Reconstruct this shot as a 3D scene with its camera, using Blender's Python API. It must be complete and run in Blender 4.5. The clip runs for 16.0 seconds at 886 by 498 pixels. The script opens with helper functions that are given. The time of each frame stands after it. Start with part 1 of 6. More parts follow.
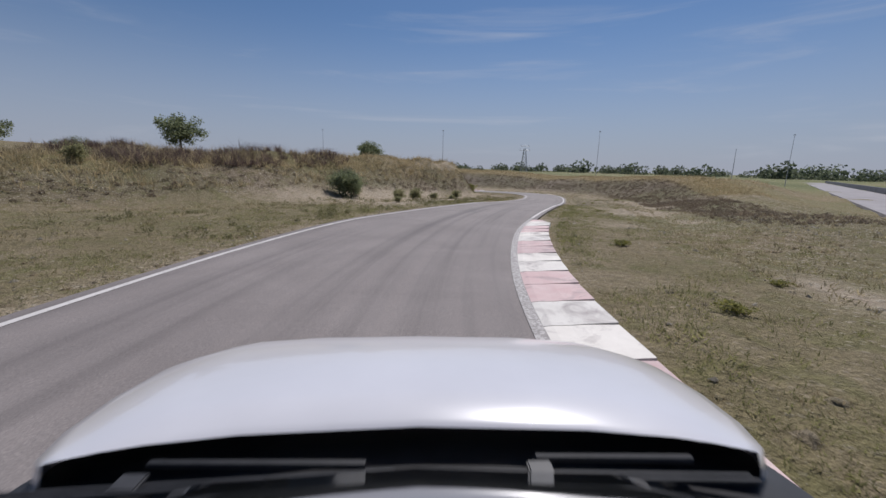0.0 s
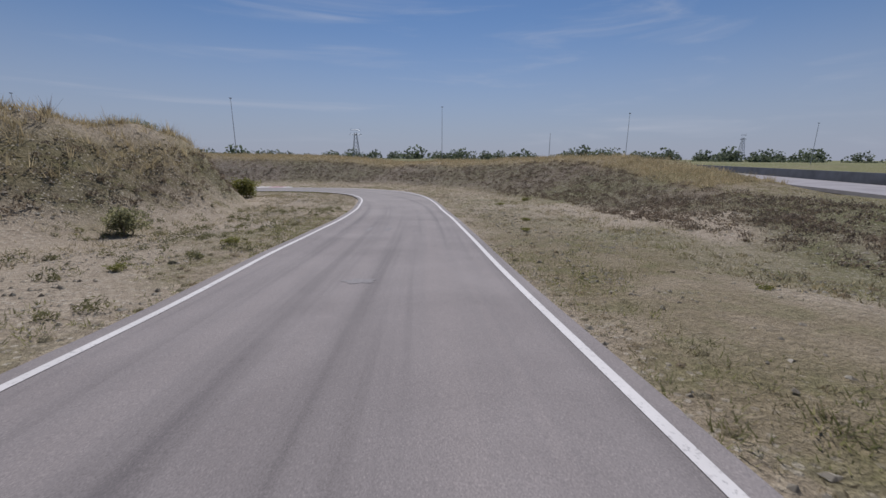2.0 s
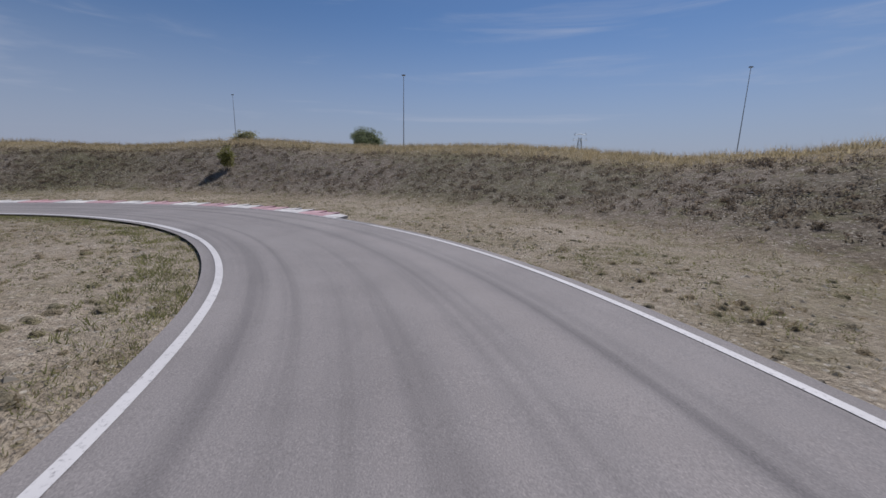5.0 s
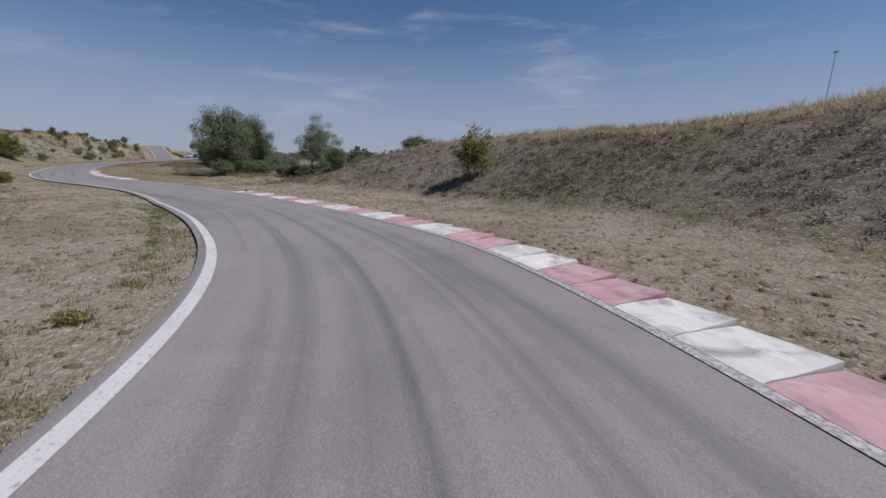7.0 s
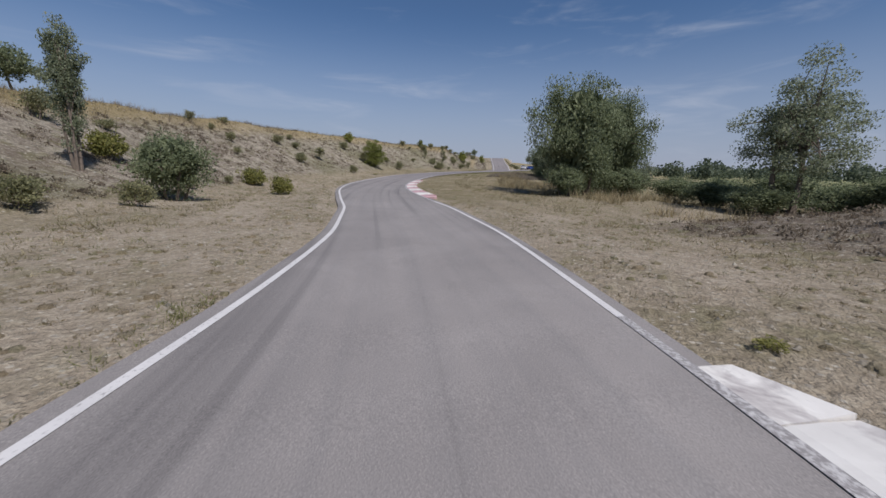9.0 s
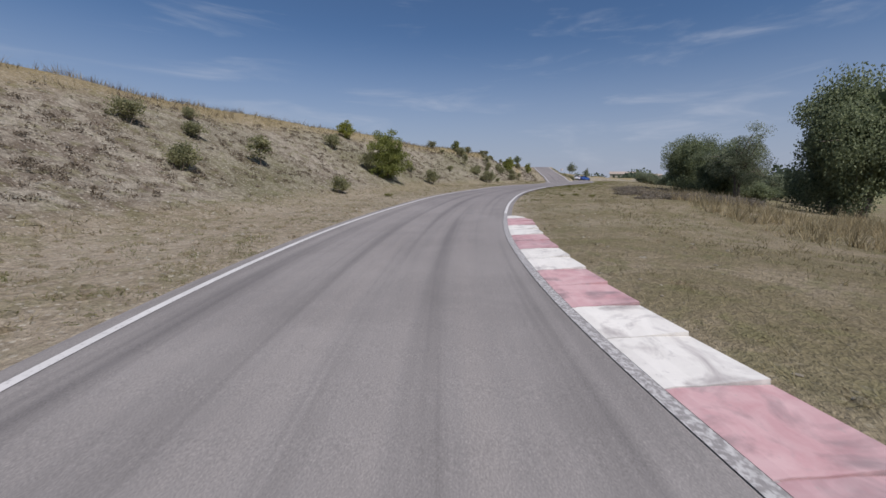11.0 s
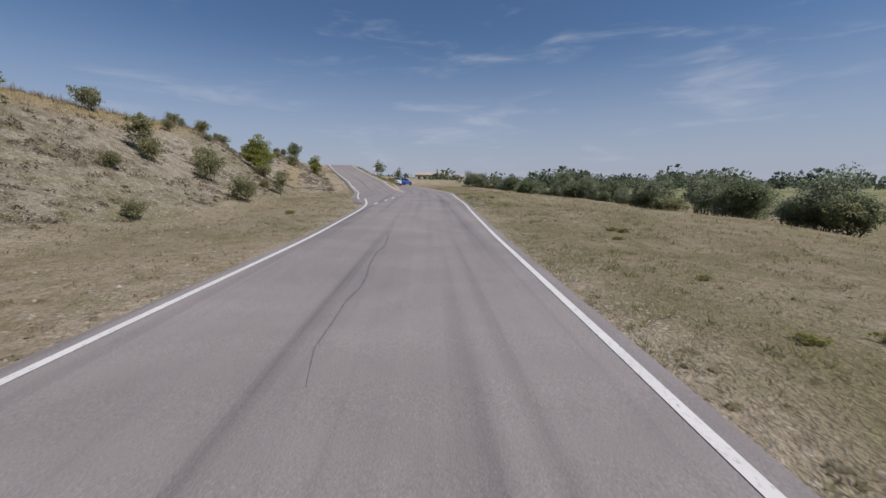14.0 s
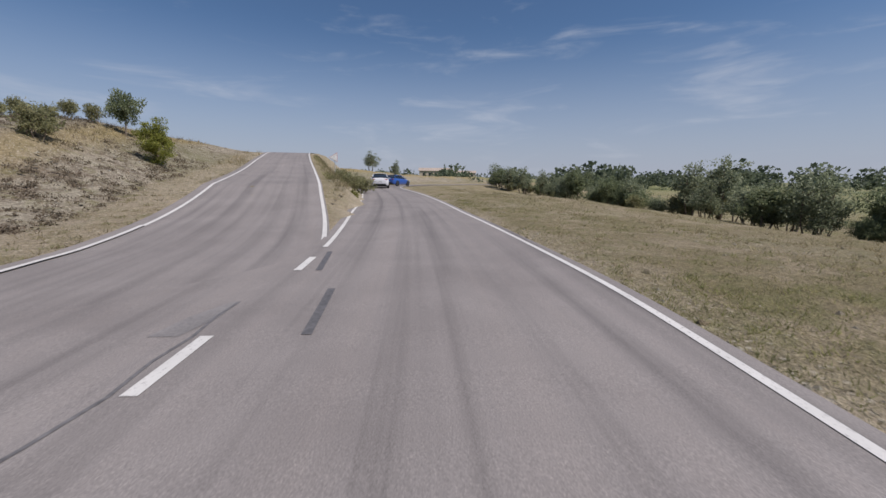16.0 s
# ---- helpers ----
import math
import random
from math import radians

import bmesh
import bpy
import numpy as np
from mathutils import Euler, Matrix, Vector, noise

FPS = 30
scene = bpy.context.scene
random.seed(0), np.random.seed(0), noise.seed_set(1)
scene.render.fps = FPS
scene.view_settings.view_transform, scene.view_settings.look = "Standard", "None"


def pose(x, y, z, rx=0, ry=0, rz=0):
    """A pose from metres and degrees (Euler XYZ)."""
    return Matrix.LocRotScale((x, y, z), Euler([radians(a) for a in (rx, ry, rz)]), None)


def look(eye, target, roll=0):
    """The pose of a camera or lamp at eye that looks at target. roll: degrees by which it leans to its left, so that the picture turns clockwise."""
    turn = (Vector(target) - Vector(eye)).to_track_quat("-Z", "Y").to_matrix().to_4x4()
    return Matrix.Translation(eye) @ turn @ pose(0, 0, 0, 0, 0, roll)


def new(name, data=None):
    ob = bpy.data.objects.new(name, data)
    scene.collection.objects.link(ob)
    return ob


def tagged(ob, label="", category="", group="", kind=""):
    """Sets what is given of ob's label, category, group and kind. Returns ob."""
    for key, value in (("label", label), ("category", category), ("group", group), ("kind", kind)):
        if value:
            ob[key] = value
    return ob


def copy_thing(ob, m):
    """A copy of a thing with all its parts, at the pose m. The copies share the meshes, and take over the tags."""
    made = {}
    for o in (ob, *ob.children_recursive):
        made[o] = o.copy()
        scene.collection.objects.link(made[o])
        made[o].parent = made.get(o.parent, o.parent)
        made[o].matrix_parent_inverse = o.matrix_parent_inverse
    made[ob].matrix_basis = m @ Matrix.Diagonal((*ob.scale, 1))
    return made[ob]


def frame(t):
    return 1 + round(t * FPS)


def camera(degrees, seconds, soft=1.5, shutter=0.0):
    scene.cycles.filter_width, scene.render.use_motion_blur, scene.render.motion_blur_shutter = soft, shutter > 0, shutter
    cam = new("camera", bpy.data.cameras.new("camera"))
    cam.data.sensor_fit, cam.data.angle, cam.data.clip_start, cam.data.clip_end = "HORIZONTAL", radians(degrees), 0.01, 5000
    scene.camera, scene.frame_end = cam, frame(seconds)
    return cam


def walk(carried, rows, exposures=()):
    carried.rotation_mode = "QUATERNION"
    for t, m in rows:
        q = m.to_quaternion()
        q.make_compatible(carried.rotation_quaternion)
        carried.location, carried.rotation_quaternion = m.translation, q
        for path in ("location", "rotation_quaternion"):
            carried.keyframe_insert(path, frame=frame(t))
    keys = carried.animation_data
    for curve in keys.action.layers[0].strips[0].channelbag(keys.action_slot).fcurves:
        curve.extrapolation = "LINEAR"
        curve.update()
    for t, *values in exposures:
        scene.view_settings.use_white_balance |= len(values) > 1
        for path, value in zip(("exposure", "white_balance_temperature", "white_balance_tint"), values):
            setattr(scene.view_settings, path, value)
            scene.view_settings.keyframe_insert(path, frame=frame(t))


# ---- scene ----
# ---------------------------------------------------------------- camera
# seconds, place, heading (to the left), pitch, lean
DRIVE = [
    (0.0, (-0.00, 0.00, 1.47), 0.00, -11.70, 1.39),
    (0.5, (0.28, 6.34, 1.34), -8.55, -11.99, 0.31),
    (1.0, (1.38, 12.54, 1.22), -15.28, -12.33, -0.25),
    (1.5, (3.08, 18.57, 1.03), -20.11, -12.40, -0.76),
    (2.0, (5.15, 24.24, 0.83), -23.22, -13.05, 0.33),
    (2.5, (7.06, 29.54, 0.44), -24.61, -13.26, 1.54),
    (3.0, (8.97, 34.60, 0.16), -24.68, -13.25, 2.25),
    (3.5, (10.71, 39.56, -0.07), -22.71, -12.90, 3.45),
    (4.0, (12.10, 44.63, -0.23), -16.83, -12.23, 2.58),
    (4.5, (12.66, 49.90, -0.34), -6.54, -11.80, 1.57),
    (5.0, (12.01, 55.18, -0.43), 7.52, -11.81, 1.16),
    (5.5, (9.94, 60.11, -0.54), 23.92, -12.21, 1.43),
    (6.0, (6.51, 64.27, -0.68), 40.85, -12.72, 1.91),
    (6.5, (2.01, 67.36, -0.81), 57.01, -12.64, 1.53),
    (7.0, (-3.17, 69.10, -0.94), 73.53, -12.66, 0.67),
    (7.5, (-8.72, 69.28, -1.07), 88.99, -12.24, 0.51),
    (8.0, (-14.43, 68.07, -1.15), 101.30, -11.48, 1.56),
    (8.5, (-20.28, 65.98, -1.26), 109.21, -11.47, 2.00),
    (9.0, (-26.09, 63.06, -1.39), 117.12, -11.54, 1.53),
    (9.5, (-31.51, 59.34, -1.45), 122.70, -11.24, 0.84),
    (10.0, (-36.74, 55.30, -1.47), 124.99, -10.83, 0.45),
    (10.5, (-42.03, 51.23, -1.44), 123.92, -10.40, 0.47),
    (11.0, (-47.63, 47.35, -1.36), 120.10, -9.95, 0.83),
    (11.5, (-53.73, 43.88, -1.22), 114.61, -9.47, 1.26),
    (12.0, (-60.38, 40.91, -1.03), 108.67, -9.08, 1.12),
    (12.5, (-67.54, 38.47, -0.80), 103.01, -9.12, 0.71),
    (13.0, (-75.25, 36.64, -0.65), 98.29, -9.59, 0.24),
    (13.5, (-83.28, 35.39, -0.48), 94.07, -9.87, 0.38),
    (14.0, (-91.40, 34.45, -0.33), 92.05, -9.59, 0.25),
    (14.5, (-99.57, 33.79, -0.24), 90.99, -9.75, 1.85),
    (15.0, (-107.73, 33.17, -0.14), 90.79, -9.30, 1.69),
    (15.5, (-115.71, 32.54, -0.02), 91.31, -9.79, 1.13),
    (16.0, (-123.43, 31.82, 0.09), 92.80, -10.11, 0.50),
]


def facing(yaw, pitch, lean):
    y, p = radians(yaw), radians(pitch)
    return Vector((-math.sin(y) * math.cos(p), math.cos(y) * math.cos(p), math.sin(p)))


cam = camera(97.0, 16.0, soft=1.5, shutter=0.03)
walk(cam, [(t, look(c, Vector(c) + facing(a, p, r), r)) for t, c, a, p, r in DRIVE],
     exposures=[(0.0, -0.10, 6300, 13.5), (3.7, -0.18, 6010, 15), (8.0, -0.03, 6090, 13.5), (12.5, 0.07, 6230, 12.8), (16.0, 0.14, 6400, 12.5)])

# ---------------------------------------------------------------- world and sun
SUN_YAW, SUN_UP = -24.0, 54.0
world = bpy.data.worlds.new("sky")
scene.world = world
world.use_nodes = True
wn, wl = world.node_tree.nodes, world.node_tree.links
wn.clear()
sky = wn.new("ShaderNodeTexSky")
sky.sky_type, sky.sun_disc = "NISHITA", False
sky.sun_elevation, sky.sun_rotation = radians(SUN_UP), radians(-SUN_YAW)
sky.air_density, sky.dust_density, sky.ozone_density = 1.0, 0.15, 3.0
bgd, wout = wn.new("ShaderNodeBackground"), wn.new("ShaderNodeOutputWorld")
bgd.inputs["Strength"].default_value = 0.06
wdir = wn.new("ShaderNodeTexCoord").outputs["Generated"]
wsep = wn.new("ShaderNodeSeparateXYZ")
wl.new(wdir, wsep.inputs[0])


def world_mix(fac, a, b, mode="MIX"):
    m = wn.new("ShaderNodeMix")
    m.data_type, m.blend_type = "RGBA", mode
    for sock, v in ((m.inputs[0], fac), (m.inputs[6], a), (m.inputs[7], b)):
        if isinstance(v, (int, float)):
            sock.default_value = v
        elif isinstance(v, tuple):
            sock.default_value = (*v, 1)
        else:
            wl.new(v, sock)
    return m.outputs[2]


def world_range(src, lo, hi, a, b):
    m = wn.new("ShaderNodeMapRange")
    m.interpolation_type = "SMOOTHSTEP"
    for k, v in enumerate((lo, hi, a, b)):
        m.inputs[k + 1].default_value = v
    wl.new(src, m.inputs[0])
    return m.outputs[0]


# summer haze low over the plain, thin high cloud in streaks
tinted = world_mix(1.0, sky.outputs[0], (0.87, 1.0, 1.12), "MULTIPLY")
hazy = world_mix(world_range(wsep.outputs[2], -0.03, 0.34, 0.9, 0.0), tinted, (5.7, 6.15, 7.5))
wmap = wn.new("ShaderNodeMapping")
wmap.inputs["Scale"].default_value = (0.8, 2.2, 10.5)
wmap.inputs["Rotation"].default_value = (0, 0, radians(24))
wl.new(wdir, wmap.inputs[0])
wisp = wn.new("ShaderNodeTexNoise")
wisp.inputs["Scale"].default_value, wisp.inputs["Detail"].default_value = 2.1, 6
wisp.inputs["Roughness"].default_value, wisp.inputs["Distortion"].default_value = 0.55, 0.5
wl.new(wmap.outputs[0], wisp.inputs["Vector"])
cloudy = world_mix(world_range(wisp.outputs[0], 0.51, 0.92, 0.0, 0.6), hazy, (8.6, 9.0, 9.8))
wl.new(cloudy, bgd.inputs["Color"])
wl.new(bgd.outputs[0], wout.inputs[0])

sun = new("sun", bpy.data.lights.new("sun", "SUN"))
sun.data.energy, sun.data.angle, sun.data.color = 4.4, radians(0.53), (1.0, 0.965, 0.92)
_sd = Vector((-math.sin(radians(SUN_YAW)) * math.cos(radians(SUN_UP)),
              math.cos(radians(SUN_YAW)) * math.cos(radians(SUN_UP)), math.sin(radians(SUN_UP))))
sun.matrix_world = look(_sd * 60, (0, 0, 0))


# ---------------------------------------------------------------- materials
def material(name):
    m = bpy.data.materials.new(name)
    m.use_nodes = True
    n, l = m.node_tree.nodes, m.node_tree.links
    return m, n, l, n["Principled BSDF"]


def ramp(n, l, src, stops):
    r = n.new("ShaderNodeValToRGB")
    e = r.color_ramp.elements
    e[0].position, e[0].color = stops[0][0], (*stops[0][1], 1)
    e[1].position, e[1].color = stops[-1][0], (*stops[-1][1], 1)
    for p, c in stops[1:-1]:
        k = e.new(p)
        k.color = (*c, 1)
    l.new(src, r.inputs[0])
    return r.outputs[0]


def noise_tex(n, l, scale, detail=4, rough=0.6, vec=None, dist=0.0):
    t = n.new("ShaderNodeTexNoise")
    t.inputs["Scale"].default_value, t.inputs["Detail"].default_value = scale, detail
    t.inputs["Roughness"].default_value, t.inputs["Distortion"].default_value = rough, dist
    if vec is not None:
        l.new(vec, t.inputs["Vector"])
    return t.outputs[0]


def position(n):
    return n.new("ShaderNodeNewGeometry").outputs["Position"]


def mixed(n, l, fac, a, b, mode="MIX"):
    m = n.new("ShaderNodeMix")
    m.data_type, m.blend_type = "RGBA", mode
    for sock, v in ((m.inputs[0], fac), (m.inputs[6], a), (m.inputs[7], b)):
        if isinstance(v, (int, float)):
            sock.default_value = v
        elif isinstance(v, tuple):
            sock.default_value = (*v, 1)
        else:
            l.new(v, sock)
    return m.outputs[2]


def bump(n, l, height, strength, dist, bsdf):
    b = n.new("ShaderNodeBump")
    b.inputs["Strength"].default_value, b.inputs["Distance"].default_value = strength, dist
    l.new(height, b.inputs["Height"])
    l.new(b.outputs[0], bsdf.inputs["Normal"])


def simple(name, color, rough=0.6, metal=0.0, vary=0.15, scale=6.0, coat=0.0):
    """Plain stuff with two scales of unevenness."""
    m, n, l, b = material(name)
    p = position(n)
    f = noise_tex(n, l, scale, 5, 0.6, p)
    lo, hi = tuple(c * (1 - vary) for c in color), tuple(min(1, c * (1 + vary)) for c in color)
    l.new(ramp(n, l, f, [(0.3, lo), (0.7, hi)]), b.inputs["Base Color"])
    b.inputs["Roughness"].default_value, b.inputs["Metallic"].default_value = rough, metal
    b.inputs["Coat Weight"].default_value = coat
    return m


def ground_material():
    m, n, l, b = material("dry_ground")
    p = position(n)
    big = noise_tex(n, l, 0.07, 4, 0.55, p)
    mid = noise_tex(n, l, 0.55, 5, 0.65, p, 0.6)
    fine = noise_tex(n, l, 7.0, 5, 0.7, p)
    pebble = noise_tex(n, l, 38.0, 3, 0.7, p)
    earth = ramp(n, l, fine, [(0.3, (0.155, 0.122, 0.082)), (0.52, (0.261, 0.209, 0.143)), (0.75, (0.374, 0.316, 0.230))])
    straw = ramp(n, l, fine, [(0.25, (0.112, 0.089, 0.045)), (0.5, (0.195, 0.154, 0.083)), (0.8, (0.30, 0.243, 0.143))])
    scrub = ramp(n, l, fine, [(0.3, (0.10, 0.077, 0.058)), (0.55, (0.185, 0.146, 0.112)), (0.8, (0.325, 0.268, 0.21))])
    stony = ramp(n, l, fine, [(0.3, (0.205, 0.178, 0.136)), (0.5, (0.345, 0.302, 0.237)), (0.75, (0.49, 0.435, 0.35))])
    gold = ramp(n, l, fine, [(0.25, (0.135, 0.100, 0.043)), (0.5, (0.253, 0.192, 0.090)), (0.8, (0.379, 0.302, 0.158))])
    green = ramp(n, l, fine, [(0.3, (0.057, 0.063, 0.019)), (0.7, (0.152, 0.150, 0.051))])
    attr = n.new("ShaderNodeAttribute")
    attr.attribute_name = "cover"
    sep = n.new("ShaderNodeSeparateColor")
    l.new(attr.outputs["Color"], sep.inputs[0])
    f1 = ramp(n, l, mid, [(0.46, (0, 0, 0)), (0.64, (1, 1, 1))])
    c = mixed(n, l, f1, earth, straw)
    olive = ramp(n, l, fine, [(0.3, (0.105, 0.096, 0.041)), (0.55, (0.182, 0.165, 0.076)), (0.8, (0.27, 0.243, 0.127))])
    gravel = ramp(n, l, fine, [(0.3, (0.24, 0.194, 0.138)), (0.55, (0.372, 0.307, 0.226)), (0.8, (0.49, 0.415, 0.315))])
    clump = noise_tex(n, l, 1.9, 3, 0.5, p, 0.35)
    sweep = noise_tex(n, l, 0.16, 3, 0.5, p, 0.4)
    c = mixed(n, l, mixed(n, l, 1.0, ramp(n, l, clump, [(0.42, (0.85, 0.85, 0.85)), (0.50, (0, 0, 0))]), ramp(n, l, sweep, [(0.42, (0.15, 0.15, 0.15)), (0.6, (0.9, 0.9, 0.9))]), "MULTIPLY"), c, gravel)
    c = mixed(n, l, ramp(n, l, clump, [(0.52, (0, 0, 0)), (0.62, (0.72, 0.72, 0.72))]), c, olive)
    chips = noise_tex(n, l, 1.1, 5, 0.7, p, 0.8)
    st = n.new("ShaderNodeMath")
    st.operation = "MULTIPLY"
    l.new(attr.outputs["Alpha"], st.inputs[0])
    l.new(ramp(n, l, chips, [(0.40, (0.0, 0.0, 0.0)), (0.58, (1, 1, 1))]), st.inputs[1])
    slope = mixed(n, l, st.outputs[0], scrub, stony)
    c = mixed(n, l, sep.outputs[0], c, slope)
    c = mixed(n, l, ramp(n, l, clump, [(0.54, (0, 0, 0)), (0.66, (0.5, 0.5, 0.5))]), c, olive)
    c = mixed(n, l, sep.outputs[1], c, gold)
    f2 = ramp(n, l, big, [(0.45, (0, 0, 0)), (0.68, (0.6, 0.6, 0.6))])
    lush = n.new("ShaderNodeMath")
    lush.operation = "MULTIPLY_ADD"
    l.new(sep.outputs[1], lush.inputs[0])
    lush.inputs[1].default_value, lush.inputs[2].default_value = -0.95, 1.0
    c = mixed(n, l, mixed(n, l, 1.0, f2, lush.outputs[0], "MULTIPLY"), c, green)
    far = n.new("ShaderNodeAttribute")
    far.attribute_name = "field"
    field = ramp(n, l, noise_tex(n, l, 0.012, 3, 0.5, p), [(0.35, (0.13, 0.145, 0.062)), (0.5, (0.19, 0.19, 0.085)), (0.68, (0.215, 0.195, 0.105))])
    field = mixed(n, l, 1.0, field, ramp(n, l, fine, [(0.3, (0.75, 0.75, 0.75)), (0.7, (1.15, 1.15, 1.15))]), "MULTIPLY")
    c = mixed(n, l, far.outputs["Fac"], c, field)
    sand = ramp(n, l, fine, [(0.3, (0.29, 0.235, 0.172)), (0.55, (0.41, 0.341, 0.258)), (0.75, (0.51, 0.438, 0.342))])
    c = mixed(n, l, sep.outputs[2], c, sand)
    cell = n.new("ShaderNodeTexVoronoi")
    cell.inputs["Scale"].default_value = 13.0
    l.new(p, cell.inputs["Vector"])
    rnd = n.new("ShaderNodeSeparateColor")
    l.new(cell.outputs["Color"], rnd.inputs[0])
    stone = mixed(n, l, 1.0, ramp(n, l, cell.outputs["Distance"], [(0.30, (1, 1, 1)), (0.42, (0, 0, 0))]), ramp(n, l, rnd.outputs[0], [(0.66, (0, 0, 0)), (0.72, (0.75, 0.75, 0.75))]), "MULTIPLY")
    c = mixed(n, l, stone, c, ramp(n, l, rnd.outputs[1], [(0.0, (0.33, 0.29, 0.235)), (1.0, (0.55, 0.49, 0.40))]))
    turf_at = n.new("ShaderNodeAttribute")
    turf_at.attribute_name = "turf"
    turf = ramp(n, l, mid, [(0.36, (0.182, 0.154, 0.080)), (0.50, (0.222, 0.180, 0.108)), (0.62, (0.285, 0.232, 0.156))])
    turf = mixed(n, l, ramp(n, l, clump, [(0.52, (0, 0, 0)), (0.64, (0.55, 0.55, 0.55))]), turf, (0.165, 0.155, 0.068))
    turf = mixed(n, l, 1.0, turf, ramp(n, l, fine, [(0.3, (0.80, 0.80, 0.80)), (0.5, (1.0, 1.0, 1.0)), (0.7, (1.16, 1.15, 1.12))]), "MULTIPLY")
    c = mixed(n, l, turf_at.outputs["Fac"], c, turf)
    peb = ramp(n, l, pebble, [(0.62, (0, 0, 0)), (0.72, (1, 1, 1))])
    c = mixed(n, l, mixed(n, l, 0.5, peb, (0, 0, 0)), c, (0.45, 0.40, 0.33))
    grain = noise_tex(n, l, 21.0, 6, 0.8, p, 0.3)
    c = mixed(n, l, 1.0, c, ramp(n, l, grain, [(0.34, (0.64, 0.63, 0.61)), (0.5, (0.97, 0.97, 0.96)), (0.66, (1.28, 1.27, 1.24))]), "MULTIPLY")
    l.new(c, b.inputs["Base Color"])
    b.inputs["Roughness"].default_value = 0.95
    b.inputs["Specular IOR Level"].default_value = 0.15
    mm = n.new("ShaderNodeMath")
    mm.operation = "MULTIPLY_ADD"
    l.new(pebble, mm.inputs[0])
    mm.inputs[1].default_value = 0.35
    l.new(fine, mm.inputs[2])
    bump(n, l, mm.outputs[0], 0.9, 0.12, b)
    return m


def asphalt_material():
    m, n, l, b = material("worn_asphalt")
    uv = n.new("ShaderNodeUVMap").outputs[0]
    p = position(n)
    grit = noise_tex(n, l, 90.0, 3, 0.75, p)
    patch = noise_tex(n, l, 0.5, 5, 0.6, p, 0.5)
    sc = n.new("ShaderNodeMapping")
    sc.inputs["Scale"].default_value = (0.035, 2.3, 1.0)
    l.new(uv, sc.inputs[0])
    streak = noise_tex(n, l, 1.0, 4, 0.55, sc.outputs[0], 0.25)
    base = ramp(n, l, patch, [(0.3, (0.206, 0.182, 0.173)), (0.7, (0.262, 0.233, 0.221))])
    grey = ramp(n, l, patch, [(0.3, (0.226, 0.205, 0.191)), (0.7, (0.281, 0.255, 0.237))])
    way = n.new("ShaderNodeSeparateXYZ")
    l.new(uv, way.inputs[0])
    length = n.new("ShaderNodeMath")
    length.operation = "DIVIDE"
    l.new(way.outputs[0], length.inputs[0])
    length.inputs[1].default_value = 400.0
    newer = ramp(n, l, length.outputs[0], [(0.22, (0, 0, 0)), (0.29, (1, 1, 1)), (0.45, (1, 1, 1)), (0.52, (0, 0, 0))])
    base = mixed(n, l, newer, base, grey)
    dark = ramp(n, l, streak, [(0.30, (0.66, 0.66, 0.67)), (0.40, (0.86, 0.86, 0.86)), (0.49, (0.99, 0.99, 0.99)), (0.66, (1.07, 1.06, 1.05))])
    c = mixed(n, l, 1.0, base, dark, "MULTIPLY")
    gr = ramp(n, l, grit, [(0.3, (0.62, 0.62, 0.62)), (0.6, (1.05, 1.05, 1.05)), (0.78, (1.7, 1.66, 1.6))])
    c = mixed(n, l, 1.0, c, gr, "MULTIPLY")
    l.new(c, b.inputs["Base Color"])
    b.inputs["Roughness"].default_value = 0.82
    b.inputs["Specular IOR Level"].default_value = 0.3
    bump(n, l, grit, 0.5, 0.006, b)
    return m


def paint_material(name, color, wear=0.5):
    """Road paint, worn through to asphalt in flecks and streaks."""
    m, n, l, b = material(name)
    p = position(n)
    f = noise_tex(n, l, 26.0, 5, 0.75, p)
    g = noise_tex(n, l, 1.7, 4, 0.6, p)
    tint = ramp(n, l, g, [(0.3, tuple(c * 0.86 for c in color)), (0.7, color)])
    mask = ramp(n, l, f, [(wear - 0.24, (1, 1, 1)), (wear - 0.12, (0, 0, 0))])
    c = mixed(n, l, mask, tint, (0.23, 0.21, 0.20))
    l.new(c, b.inputs["Base Color"])
    b.inputs["Roughness"].default_value = 0.7
    bump(n, l, f, 0.3, 0.004, b)
    return m


def leaf_material(name, dark, light, dry=None, thin=0.48):
    m, n, l, b = material(name)
    p = position(n)
    isl = n.new("ShaderNodeNewGeometry").outputs["Random Per Island"]
    stops = [(0.0, dark), (0.75, light)] + ([(1.0, dry)] if dry else [(1.0, tuple(c * 1.15 for c in light))])
    c = ramp(n, l, isl, stops)
    big = noise_tex(n, l, 1.3, 3, 0.5, p)
    c = mixed(n, l, 1.0, c, ramp(n, l, big, [(0.3, (0.72, 0.74, 0.7)), (0.7, (1.12, 1.1, 1.05))]), "MULTIPLY")
    l.new(c, b.inputs["Base Color"])
    b.inputs["Roughness"].default_value = 0.62
    b.inputs["Specular IOR Level"].default_value = 0.25
    tr = n.new("ShaderNodeBsdfTranslucent")
    l.new(c, tr.inputs[0])
    mix = n.new("ShaderNodeMixShader")
    mix.inputs[0].default_value = thin
    l.new(b.outputs[0], mix.inputs[1])
    l.new(tr.outputs[0], mix.inputs[2])
    l.new(mix.outputs[0], n["Material Output"].inputs[0])
    return m


GROUND, ASPHALT = ground_material(), asphalt_material()
WHITE_LINE = paint_material("white_line_paint", (0.60, 0.57, 0.54), 0.56)


